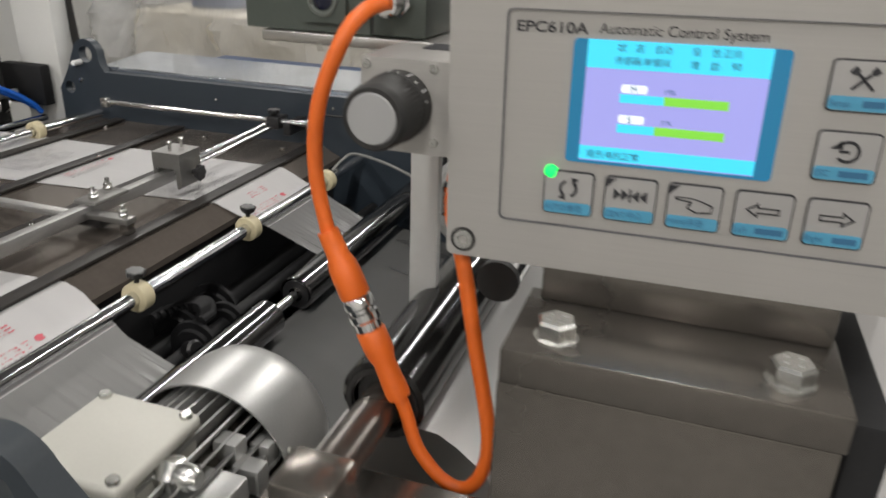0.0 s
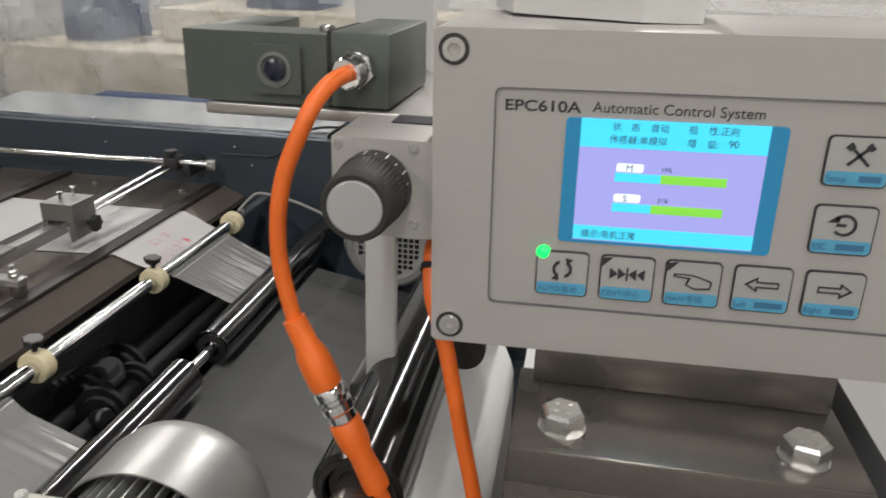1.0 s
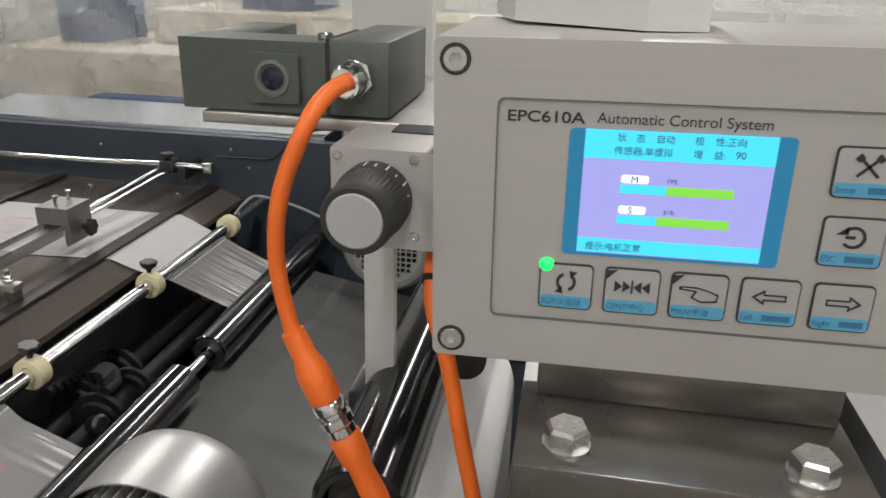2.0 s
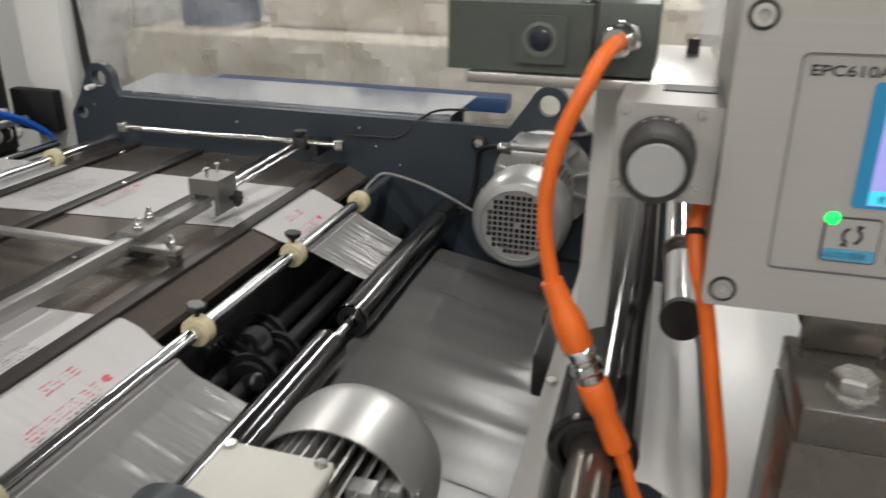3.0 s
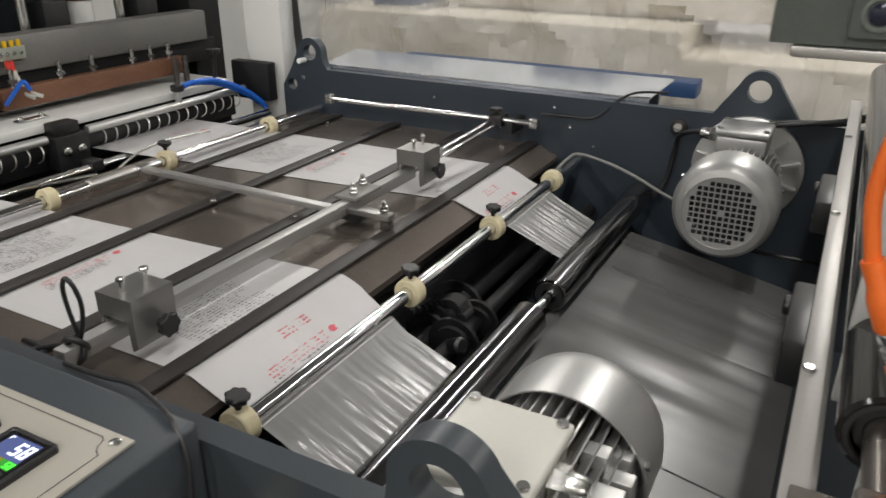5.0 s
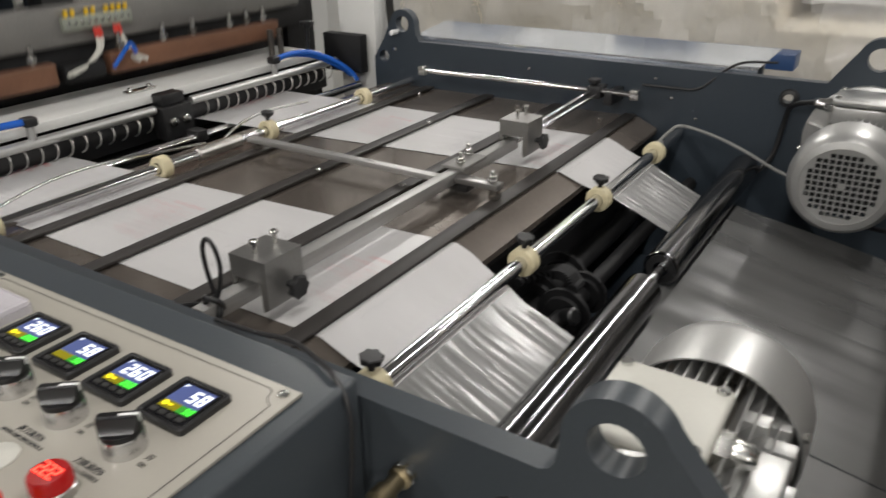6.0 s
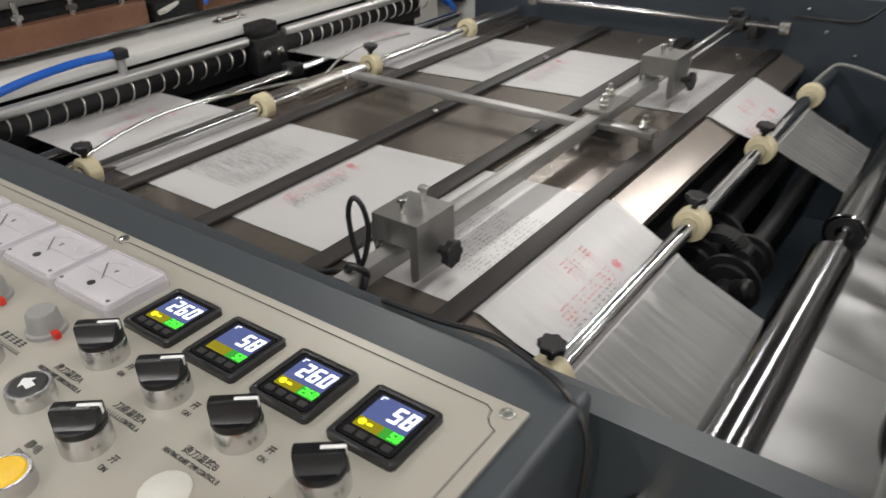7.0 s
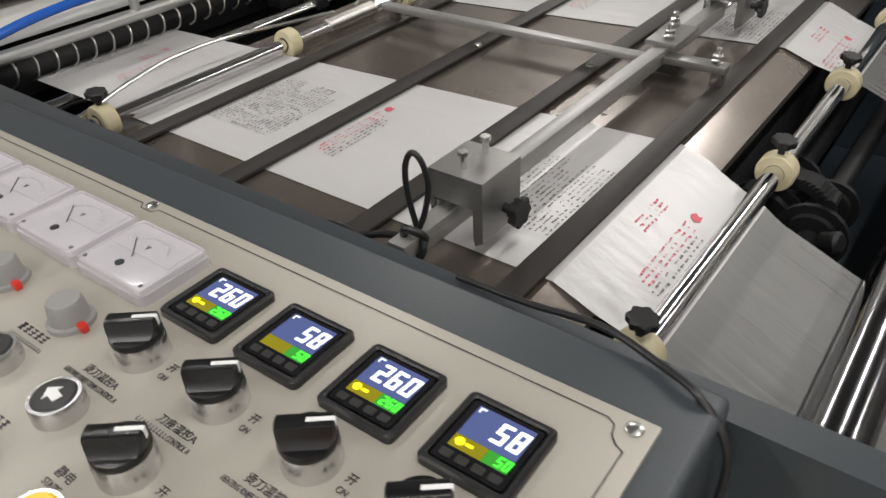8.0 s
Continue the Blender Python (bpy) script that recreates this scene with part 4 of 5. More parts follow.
for x, y, z in ((0.484, 3.006, 0.9685), (0.470, 3.056, 0.9685), (0.560, 2.986, 0.955)):
    b = part("bolt", rod((x, y, z), (x, y, z + 0.022), 0.0040, 12), ZINC, t)
    part("nut", hexagon((x, y, z + 0.001), (0, 0, 1), 0.0080, 0.006), ZINC, b)
    part("lock_nut", hexagon((x, y, z + 0.0085), (0, 0, 1), 0.0074, 0.005), ZINC, b)
for x, y in ((0.205, 2.945), (0.393, 2.955), (0.205, 3.32), (0.02, 3.55), (0.30, 3.57), (0.52, 3.56)):
    b = single("deck_bolt", hexagon((x, y, 0.9255 if y < 3.4 else 0.9176), (0, 0, 1), 0.0062, 0.005), ZINC, "zinc hexagon bolt on the deck", "bolt", "bolts on the deck", loc=(x, y, 0.92))
t = thing("side_rod", (0.05, 3.56, 0.985), "chrome rod with end blocks along the far plate", "rod")
part("shaft", rod((0.035, 3.545, 0.985), (0.605, 3.562, 0.985), 0.0058, 14), CHROME, t)
for x, y in ((0.040, 3.545), (0.598, 3.562)):
    part("end_block", box(x - 0.010, x + 0.010, y - 0.010, y + 0.010, 0.974, 0.996, 0.0015), ZINC, t)
part("carrier", box(0.490, 0.522, 3.545, 3.590, 0.968, 0.996, 0.003), BLACK, t)
star_knob(t, (0.500, 3.565, 0.996), (0, 0, 1), 0.0145, 0.014)
part("bracket", box(0.530, 0.548, 3.55, 3.628, 0.955, 0.985, 0.002), BLACK, t)
# cord loop on the near clamp
t = thing("cord_loop", (0.48, 2.45, 0.95), "black cord tied in loops on the rail end", "cord")
part("tall_loop", cable([(0.482, 2.452, 0.966), (0.476, 2.450, 1.000), (0.478, 2.447, 1.030), (0.487, 2.446, 1.047), (0.496, 2.448, 1.040), (0.498, 2.452, 1.015), (0.492, 2.452, 0.985), (0.484, 2.450, 0.964)], 0.0028, 8, 10), BLACK, t)
part("knot", cable([(0.472, 2.444, 0.956), (0.480, 2.438, 0.972), (0.492, 2.446, 0.966), (0.486, 2.456, 0.952), (0.474, 2.450, 0.948), (0.480, 2.440, 0.938), (0.492, 2.444, 0.946), (0.488, 2.452, 0.962)], 0.0040, 8, 10), BLACK, t)
part("flat_loop", cable([(0.474, 2.448, 0.955), (0.440, 2.452, 0.944), (0.412, 2.444, 0.936), (0.398, 2.432, 0.932), (0.412, 2.424, 0.932), (0.428, 2.436, 0.934), (0.400, 2.450, 0.932), (0.360, 2.456, 0.926)], 0.0040, 8, 10), BLACK, t)

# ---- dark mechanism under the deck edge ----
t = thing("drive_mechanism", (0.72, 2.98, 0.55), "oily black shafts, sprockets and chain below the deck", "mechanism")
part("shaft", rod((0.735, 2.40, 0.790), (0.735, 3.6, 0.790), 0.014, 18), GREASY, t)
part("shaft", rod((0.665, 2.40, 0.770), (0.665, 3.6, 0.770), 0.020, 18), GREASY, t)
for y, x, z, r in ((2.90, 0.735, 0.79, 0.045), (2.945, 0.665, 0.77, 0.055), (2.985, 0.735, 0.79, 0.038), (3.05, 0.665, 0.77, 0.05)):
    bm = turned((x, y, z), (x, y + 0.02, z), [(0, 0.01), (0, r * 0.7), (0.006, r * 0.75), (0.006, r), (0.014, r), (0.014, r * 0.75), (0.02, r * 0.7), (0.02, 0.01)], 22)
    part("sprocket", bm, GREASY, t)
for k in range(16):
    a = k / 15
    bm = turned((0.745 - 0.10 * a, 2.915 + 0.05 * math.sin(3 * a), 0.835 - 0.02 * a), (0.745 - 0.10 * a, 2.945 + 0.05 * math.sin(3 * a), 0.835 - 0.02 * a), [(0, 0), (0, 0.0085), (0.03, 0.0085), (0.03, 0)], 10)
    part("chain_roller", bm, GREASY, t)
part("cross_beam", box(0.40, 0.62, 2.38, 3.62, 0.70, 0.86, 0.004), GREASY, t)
part("knob", turned((0.755, 2.865, 0.815), (0.79, 2.855, 0.83), [(0, 0), (0, 0.012), (0.02, 0.014), (0.024, 0.010), (0.024, 0)], 16), BLACK, t)
single("belly_plate", box(0.38, 1.20, 2.375, 3.62, 0.56, 0.575), NAVY, "dark steel tray below the rollers", "tray", smooth=False)

# ---- control console ----
con = thing("control_console", (0.0, 2.1, 0.0), "dark grey control console with ivory switch panel", "console")
turn = Matrix.Rotation(radians(1.0), 3, "Z")
con.rotation_euler.z = radians(1.0)
con.location = Vector((0.778, 2.288, 0)) + turn @ (Vector((0.0, 2.1, 0.0)) - Vector((0.778, 2.288, 0)))
part("body", box(-1.0, 0.800, 1.55, 2.335, 0.62, 1.040, 0.006, 3), NAVY_LIGHT, con)
part("plinth", box(-0.95, 0.75, 1.60, 2.30, 0.0, 0.62, 0.004), NAVY, con)
part("panel", box(-0.96, 0.778, 1.60, 2.290, 1.040, 1.0435, 0.001), PANEL, con)
PZ = 1.0435
# engraved line with stepped corners
bm = bmesh.new()
def stroke(pts, w=0.0008):
    for (xa, ya), (xb, yb) in zip(pts, pts[1:]):
        d = Vector((xb - xa, yb - ya)).normalized() * w / 2
        n = Vector((-d.y, d.x))
        bm.faces.new([bm.verts.new((px + ox, py + oy, PZ + 0.0004)) for px, py, ox, oy in ((xa - d.x, ya - d.y, n.x, n.y), (xb + d.x, yb + d.y, n.x, n.y), (xb + d.x, yb + d.y, -n.x, -n.y), (xa - d.x, ya - d.y, -n.x, -n.y))])
stroke([(0.768, 1.62), (0.768, 2.264), (0.763, 2.2665), (0.759, 2.271), (0.757, 2.278), (0.752, 2.281), (0.376, 2.281), (0.372, 2.276), (0.360, 2.276), (0.356, 2.281), (-0.94, 2.281)])
part("engraved_line", bm, INK, con, smooth=False)
for x, y in ((0.767, 2.2805), (0.366, 2.2825), (-0.03, 2.2825)):
    part("panel_screw", turned((x, y, PZ), (x, y, 1.1), [(0, 0.0052), (0.0014, 0.0048), (0.0022, 0.0030), (0.0024, 0)], 18), ZINC, con)

LCD = {n: glowing(n, c, e) for n, c, e in (("lcd_blue", (0.10, 0.13, 0.32), 0.6), ("lcd_white", (0.92, 0.95, 1.0), 1.25), ("lcd_green", (0.08, 0.85, 0.06), 1.5), ("lcd_green_back", (0.04, 0.30, 0.03), 0.9), ("lcd_yellow_back", (0.30, 0.26, 0.01), 0.6), ("lcd_yellow", (1.0, 0.80, 0.02), 1.6))}


def flat(x, y, z):
    """A pose on a level face whose writing is read from -y."""
    return pose(x, y, z)


def digits(text, right, y, h, z, mat, parent):
    """Slanted seven-segment numerals that end at right."""
    lit = {"0": "abcdef", "2": "abged", "5": "afgcd", "6": "afgedc", "8": "abcdefg"}
    w, d = 0.50 * h, 0.15 * h
    for k, ch in enumerate(text):
        x0 = right - (len(text) - k) * 0.68 * h
        bm = bmesh.new()
        for s in lit[ch]:
            u0, u1, v0, v1 = {"a": (0, w, h - d, h), "g": (0, w, h / 2 - d / 2, h / 2 + d / 2), "d": (0, w, 0, d), "f": (0, d, h / 2, h), "e": (0, d, 0, h / 2), "b": (w - d, w, h / 2, h), "c": (w - d, w, 0, h / 2)}[s]
            e = 0.03 * h
            slab([(x0 + u + 0.10 * v, y + v) for u, v in ((u0 + e, v0), (u1 - e, v0), (u1, v0 + e), (u1, v1 - e), (u1 - e, v1), (u0 + e, v1), (u0, v1 - e), (u0, v0 + e))], z, z + 0.0003, "z", bm=bm)
        part("numeral", bm, mat, parent, smooth=False, kind="stuff")


def temperature_controller(cx, cy, big, small, dot):
    h = 0.0262
    bm = bmesh.new()
    rings = []
    for zz, k in ((0.0, 0.0), (0.0048, 0.0), (0.0062, 0.0012), (0.0062, 0.0030), (0.0050, 0.0042)):
        rings.append([bm.verts.new((u, v, PZ + zz)) for u, v in round_rect(cx - h + k, cx + h - k, cy - h + k, cy + h - k, 0.004 - 0.4 * k)])
    for a, b in zip(rings, rings[1:]):
        for k in range(len(a)):
            bm.faces.new((a[k], b[k], b[(k + 1) % len(a)], a[(k + 1) % len(a)]))
    bm.faces.new(rings[0])
    b = part("temperature_controller", bm, BLACK, con, "black square temperature controller with lit display")
    part("face", slab(round_rect(cx - 0.0210, cx + 0.0210, cy - 0.0210, cy + 0.0210, 0.002), PZ + 0.0044, PZ + 0.0050, "z"), material_face, b)
    z = PZ + 0.0050
    part("display", box(cx - 0.0165, cx + 0.0175, cy - 0.0030, cy + 0.0185, z, z + 0.0003), LCD["lcd_blue"], b, smooth=False)
    part("green_field", box(cx + 0.003, cx + 0.0175, cy - 0.0115, cy - 0.0032, z, z + 0.0003), LCD["lcd_green_back"], b, smooth=False)
    part("yellow_field", box(cx - 0.0165, cx + 0.0028, cy - 0.0115, cy - 0.0032, z, z + 0.0003), LCD["lcd_yellow_back"], b, smooth=False)
    digits(big, cx + 0.0185, cy + 0.0010, 0.0140, z + 0.0004, LCD["lcd_white"], b)
    digits(small, cx + 0.0185, cy - 0.0105, 0.0066, z + 0.0004, LCD["lcd_green"], b)
    bm = box(cx - 0.0150, cx - 0.0115, cy + 0.0165, cy + 0.0174, z, z + 0.0006)
    box(cx - 0.0150, cx - 0.0142, cy + 0.0140, cy + 0.0165, z, z + 0.0006, bm=bm)
    part("corner_mark", bm, LCD["lcd_white"], b, smooth=False)
    if dot:
        part("output_mark", slab(circle(cx - 0.0120, cy - 0.0070, 0.0026, 14), z, z + 0.0006, "z"), LCD["lcd_yellow"], b)
        part("output_mark", box(cx - 0.0082, cx - 0.0042, cy - 0.0080, cy - 0.0062, z, z + 0.0006), LCD["lcd_yellow"], b, smooth=False)
    for k in range(4):
        bx = cx - 0.0138 + 0.0095 * k
        part("button", slab(round_rect(bx - 0.0034, bx + 0.0034, cy - 0.0190, cy - 0.0142, 0.001), z, z + 0.0009, "z"), RUBBER, b)


material_face = material("gloss_black_face", (0.012, 0.012, 0.014), 0.12, 0, 100, 0.05, 0, coat=0.3)
for k, (big, small, dot) in enumerate((("260", "260", True), ("58", "50", False), ("260", "260", True), ("58", "50", True))):
    temperature_controller(0.5082 + 0.0680 * k, 2.2288, big, small, dot)


def bezel(x, y, r, h, name="bezel"):
    return turned((x, y, PZ), (x, y, 2), [(0, 0), (0, r), (0.001, r + 0.0002), (h - 0.002, r * 0.995), (h, r * 0.95), (h, r * 0.80), (h - 0.003, r * 0.76), (h - 0.003, 0)], 36)


def rotary_switch(x, y, turn):
    b = part("rotary_switch", bezel(x, y, 0.0158, 0.0150), SATIN_CHROME, con, "black rotary switch with white pointer on a chrome bezel")
    r = 0.0153
    part("dial", turned((x, y, PZ + 0.0125), (x, y, 2), [(0, 0), (0, r * 0.97), (0.0035, r * 0.99), (0.0055, r), (0.0068, r * 0.96), (0.0068, 0)], 36), SWITCH_BLACK, b)
    g = bmesh.new()
    rings = []
    for zz, w, rr in ((0.0185, 0.0105, 0.97), (0.0208, 0.0084, 0.98), (0.0245, 0.0062, 0.98), (0.0282, 0.0050, 0.97), (0.0292, 0.0046, 0.95), (0.0297, 0.0038, 0.91)):
        a0 = math.asin(w / (r * rr))
        angles = [-a0 + 2 * a0 * k / 6 for k in range(7)] + [math.pi - a0 + 2 * a0 * k / 6 for k in range(7)]
        rings.append([g.verts.new((r * rr * math.cos(a), r * rr * math.sin(a), zz)) for a in angles])
    for p, q in zip(rings, rings[1:]):
        for k in range(14):
            g.faces.new((p[k], q[k], q[(k + 1) % 14], p[(k + 1) % 14]))
    g.faces.new(rings[0])
    g.faces.new(rings[-1])
    p = box(0.0010, r * 0.92, -0.0013, 0.0013, 0.0295, 0.0300)
    box(r * 0.92, r * 0.99, -0.0013, 0.0013, 0.0235, 0.0298, bm=p)
    for bm in (g, p):
        bmesh.ops.rotate(bm, verts=bm.verts, cent=(0, 0, 0), matrix=Matrix.Rotation(radians(turn), 3, "Z"))
        bmesh.ops.translate(bm, verts=bm.verts, vec=(x, y, PZ))
    part("grip", g, SWITCH_BLACK, b)
    part("pointer", p, WHITE_MARK, b, smooth=False)


def push_button(x, y, mat, label, arrow=False, h=0.0120, r=0.0150):
    b = part("push_button", bezel(x, y, r, h), SATIN_CHROME, con, label)
    part("cap", turned((x, y, PZ + h - 0.004), (x, y, 2), [(0, 0), (0, r * 0.82), (0.0042, r * 0.82), (0.0052, r * 0.74), (0.0054, 0)], 32), mat, b)
    if arrow:
        pts = [(-0.0062, 0), (-0.0004, 0.0060), (-0.0004, 0.0028), (0.0060, 0.0028), (0.0060, -0.0028), (-0.0004, -0.0028), (-0.0004, -0.0060)]
        a = radians(-8)
        part("arrow", slab([(x + u * math.cos(a) - v * math.sin(a), y + u * math.sin(a) + v * math.cos(a)) for u, v in pts], PZ + h + 0.0014, PZ + h + 0.0019, "z"), WHITE_MARK, b, smooth=False)


for k in range(4):
    rotary_switch(0.5055 + 0.0690 * k, 2.1745, 38)
rotary_switch(0.5710, 2.1190, 38)
push_button(0.5046, 2.1215, BLACK, "black push button with white arrow in a chrome bezel", True)
push_button(0.4370, 2.1215, BLACK, "black push button with white arrow in a chrome bezel", True)
push_button(0.5660, 2.0740, YELLOW, "yellow push button in a chrome bezel")
push_button(0.4970, 2.0740, BLACK, "black push button with white arrow in a chrome bezel", True)
for x, y in ((0.6420, 2.1215), (0.6410, 2.0690)):
    part("blank_plug", turned((x, y, PZ), (x, y, 2), [(0, 0), (0, 0.0152), (0.0012, 0.0150), (0.0022, 0.0130), (0.0024, 0)], 36), IVORY, con, "flat white blanking plug")
b = part("voltage_lamp", turned((0.7090, 2.1215, PZ), (0.7090, 2.1215, 2), [(0, 0), (0, 0.0158), (0.006, 0.0156), (0.007, 0.0145), (0.007, 0)], 36), STEEL, con, "glowing red round voltage display")
part("lens", turned((0.7090, 2.1215, PZ + 0.007), (0.7090, 2.1215, 2), [(0, 0), (0, 0.0143), (0.009, 0.0140), (0.011, 0.0125), (0.0112, 0)], 36), glowing("red_lens", (0.45, 0.006, 0.006), 0.35), b)
bm = bmesh.new()
for bx, by, w, hh in [(u, v, w, q) for u0 in (-0.0095, -0.0030, 0.0035) for u, v, w, q in ((u0, 0.005, 0.005, 0.0011), (u0, 0.0, 0.005, 0.0011), (u0, -0.005, 0.005, 0.0011), (u0 + 0.0042, 0.001, 0.0011, 0.004), (u0, -0.0045, 0.0011, 0.004))]:
    box(0.7090 + bx, 0.7090 + bx + w, 2.1215 + by, 2.1215 + by + hh, PZ + 0.0183, PZ + 0.0187, bm=bm)
part("digit_segments", bm, glowing("red_segments", (1.0, 0.05, 0.03), 5.0), b, smooth=False)
b = part("stop_button", turned((0.716, 2.0680, PZ), (0.716, 2.0680, 2), [(0, 0), (0, 0.017), (0.012, 0.0165), (0.012, 0)], 36), YELLOW, con, "red mushroom emergency stop button")
part("mushroom", turned((0.716, 2.0680, PZ + 0.012), (0.716, 2.0680, 2), [(0, 0), (0, 0.012), (0.012, 0.012), (0.014, 0.020), (0.022, 0.0205), (0.027, 0.018), (0.029, 0.012), (0.0295, 0)], 40), RED_PLASTIC, b)


INK_FAINT = material("faint_ink", (0.52, 0.52, 0.54), 0.5, 0, 200, 0.05, 0)


def analog_meter(cx, cy):
    b = part("analog_meter", slab(round_rect(cx - 0.0372, cx + 0.0372, cy - 0.029, cy + 0.029, 0.006), PZ, PZ + 0.008, "z"), CLEAR_WHITE, con, "milky plastic analogue meter with dial")
    part("cover", box(cx - 0.036, cx + 0.036, cy - 0.0275, cy + 0.0275, PZ + 0.008, PZ + 0.0125, 0.0042, 4), CLEAR_WHITE, b)
    part("dial_card", slab(round_rect(cx - 0.030, cx + 0.032, cy - 0.002, cy + 0.024, 0.002), PZ + 0.0125, PZ + 0.0129, "z"), CLEAR_WHITE, b)
    bm = bmesh.new()
    for k in range(21):
        a = radians(35 + 5.5 * k)
        r0, r1 = 0.0245, 0.0262 if k % 5 else 0.0280
        p, q = Vector((cx + r0 * math.cos(a), cy - 0.008 + r0 * math.sin(a))), Vector((cx + r1 * math.cos(a), cy - 0.008 + r1 * math.sin(a)))
        n = Vector((-math.sin(a), math.cos(a))) * 0.00022
        bm.faces.new([bm.verts.new((v.x, v.y, PZ + 0.0132)) for v in (p + n, q + n, q - n, p - n)])
    pts = arc(cx, cy - 0.008, 0.0243, 35, 145, 20) + arc(cx, cy - 0.008, 0.0239, 145, 35, 20)
    slab(pts, PZ + 0.0130, PZ + 0.0132, "z", bm=bm)
    part("scale", bm, INK_FAINT, b, smooth=False)
    words("V", 0.006, flat(cx - 0.002, cy + 0.004, PZ + 0.0132), INK_GREY, b)
    part("needle", slab([(cx - 0.0004, cy - 0.006), (cx - 0.0180, cy + 0.0105), (cx - 0.0184, cy + 0.0101), (cx - 0.0010, cy - 0.0065)], PZ + 0.0133, PZ + 0.0137, "z"), INK_GREY, b, smooth=False)
    part("zero_screw", slab(circle(cx - 0.003, cy - 0.0145, 0.0032, 16), PZ + 0.0125, PZ + 0.0133, "z"), INK, b)
    for x, y in ((cx - 0.031, cy - 0.0225), (cx + 0.031, cy - 0.0225)):
        part("screw", slab(circle(x, y, 0.0016, 12), PZ + 0.0125, PZ + 0.0130, "z"), INK_GREY, b)


for k in range(4):
    analog_meter(0.4315 - 0.0790 * k, 2.2290)
for x in (0.4400, 0.3620, 0.2840):
    b = part("dial_knob", turned((x, 2.1680, PZ), (x, 2.1680, 2), [(0, 0), (0, 0.0150), (0.003, 0.0148), (0.004, 0.0125), (0.016, 0.0112), (0.0180, 0.0100), (0.0180, 0)], 36), material("grey_knob", (0.30, 0.295, 0.29), 0.4, 0.2, 200, 0.05, 0.05), con, "grey dial knob with red stop")
    part("stop_lug", box(x + 0.012, x + 0.0185, 2.1645, 2.1695, PZ, PZ + 0.006, 0.001), RED_PLASTIC, b)


def caption(x, y, rows):
    """Small printed captions as plain bars."""
    bm = bmesh.new()
    for k, (w, h, gaps) in enumerate(rows):
        u = 0.0
        rnd = random.Random(int(x * 1e4) + k)
        while u < w:
            g = h * (0.75 if gaps else 0.45)
            if gaps:
                for r in range(3):
                    box(x + u, x + u + g, y - k * 0.0062 + r * h * 0.4, y - k * 0.0062 + r * h * 0.4 + h * 0.13, PZ, PZ + 0.0002, bm=bm)
                box(x + u + g * rnd.uniform(0.2, 0.6), x + u + g * rnd.uniform(0.65, 0.8), y - k * 0.0062 - h * 0.05, y - k * 0.0062 + h, PZ, PZ + 0.0002, bm=bm)
            else:
                box(x + u, x + u + g * 0.35, y - k * 0.0062, y - k * 0.0062 + h, PZ, PZ + 0.0002, bm=bm)
                box(x + u, x + u + g, y - k * 0.0062, y - k * 0.0062 + h * 0.25, PZ, PZ + 0.0002, bm=bm)
            u += h * 1.05 if gaps else h * 0.75
    part("caption", bm, INK, con, smooth=False)


for k, text in enumerate(("烫刀温控A", "刀座温控A", "烫刀温控B", "刀座温控B")):
    x = 0.4790 + 0.0690 * k
    words(text, 0.0066, flat(x + 0.006, 2.1470, PZ + 0.0003), INK, con)
    if k in (0, 2):
        words("HEATING KNIFE TEMP.CONTROL " + text[-1], 0.0050, flat(x - 0.004, 2.1405, PZ + 0.0003), INK, con, wide=0.62)
    else:
        caption(x - 0.004, 2.1405, [(0.024, 0.0034, False)])
        words("CONTROL " + text[-1], 0.0050, flat(x + 0.0215, 2.1405, PZ + 0.0003), INK, con, wide=0.62)
    words("开", 0.0066, flat(0.5265 + 0.0690 * k, 2.1745, PZ + 0.0003), INK, con)
    words("ON", 0.0056, flat(0.5270 + 0.0690 * k, 2.1670, PZ + 0.0003), INK, con, wide=0.75)
caption(0.4150, 2.1455, [(0.030, 0.0058, True), (0.036, 0.0030, False)])
caption(0.3450, 2.1455, [(0.030, 0.0058, True), (0.036, 0.0030, False)])
words("静电", 0.0070, flat(0.5400, 2.0960, PZ + 0.0003), INK, con)
words("STATIC", 0.0056, flat(0.5400, 2.0890, PZ + 0.0003), INK, con, wide=0.75)
caption(0.4670, 2.0955, [(0.022, 0.0058, True), (0.022, 0.0030, False)])
caption(0.6720, 2.0955, [(0.022, 0.0058, True), (0.026, 0.0030, False)])
words("开", 0.0066, flat(0.5930, 2.1175, PZ + 0.0003), INK, con)
words("ON", 0.0056, flat(0.5935, 2.1100, PZ + 0.0003), INK, con, wide=0.75)

# loose cable over the console corner and brass coupling
t = thing("corner_cable", (0.77, 2.34, 0.8), "thin black cable hanging over the console corner", "cable")
part("lead", cable([(0.600, 2.356, 1.022), (0.660, 2.350, 1.030), (0.716, 2.342, 1.0435), (0.755, 2.332, 1.0440), (0.786, 2.320, 1.043), (0.8065, 2.312, 1.022), (0.8085, 2.308, 0.98), (0.8050, 2.306, 0.93), (0.8055, 2.31, 0.86), (0.81, 2.315, 0.75)], 0.0024, 10, 10), BLACK, t)
t = thing("air_coupling", (0.81, 2.32, 0.955), "brass air coupling screwed into the side plate", "coupling")
q0, q1 = Vector((0.842, 2.3365, 0.957)), Vector((0.842, 2.26, 0.957))
part("body", turned(q0, q1, [(0, 0), (0, 0.011), (0.010, 0.011), (0.012, 0.008), (0.026, 0.008), (0.028, 0.0105), (0.042, 0.0105), (0.044, 0.006), (0.052, 0.006), (0.052, 0)], 22), BRASS, t)
part("hex_nut", hexagon(q0, (0, -1, 0), 0.0125, 0.007), ZINC, t)
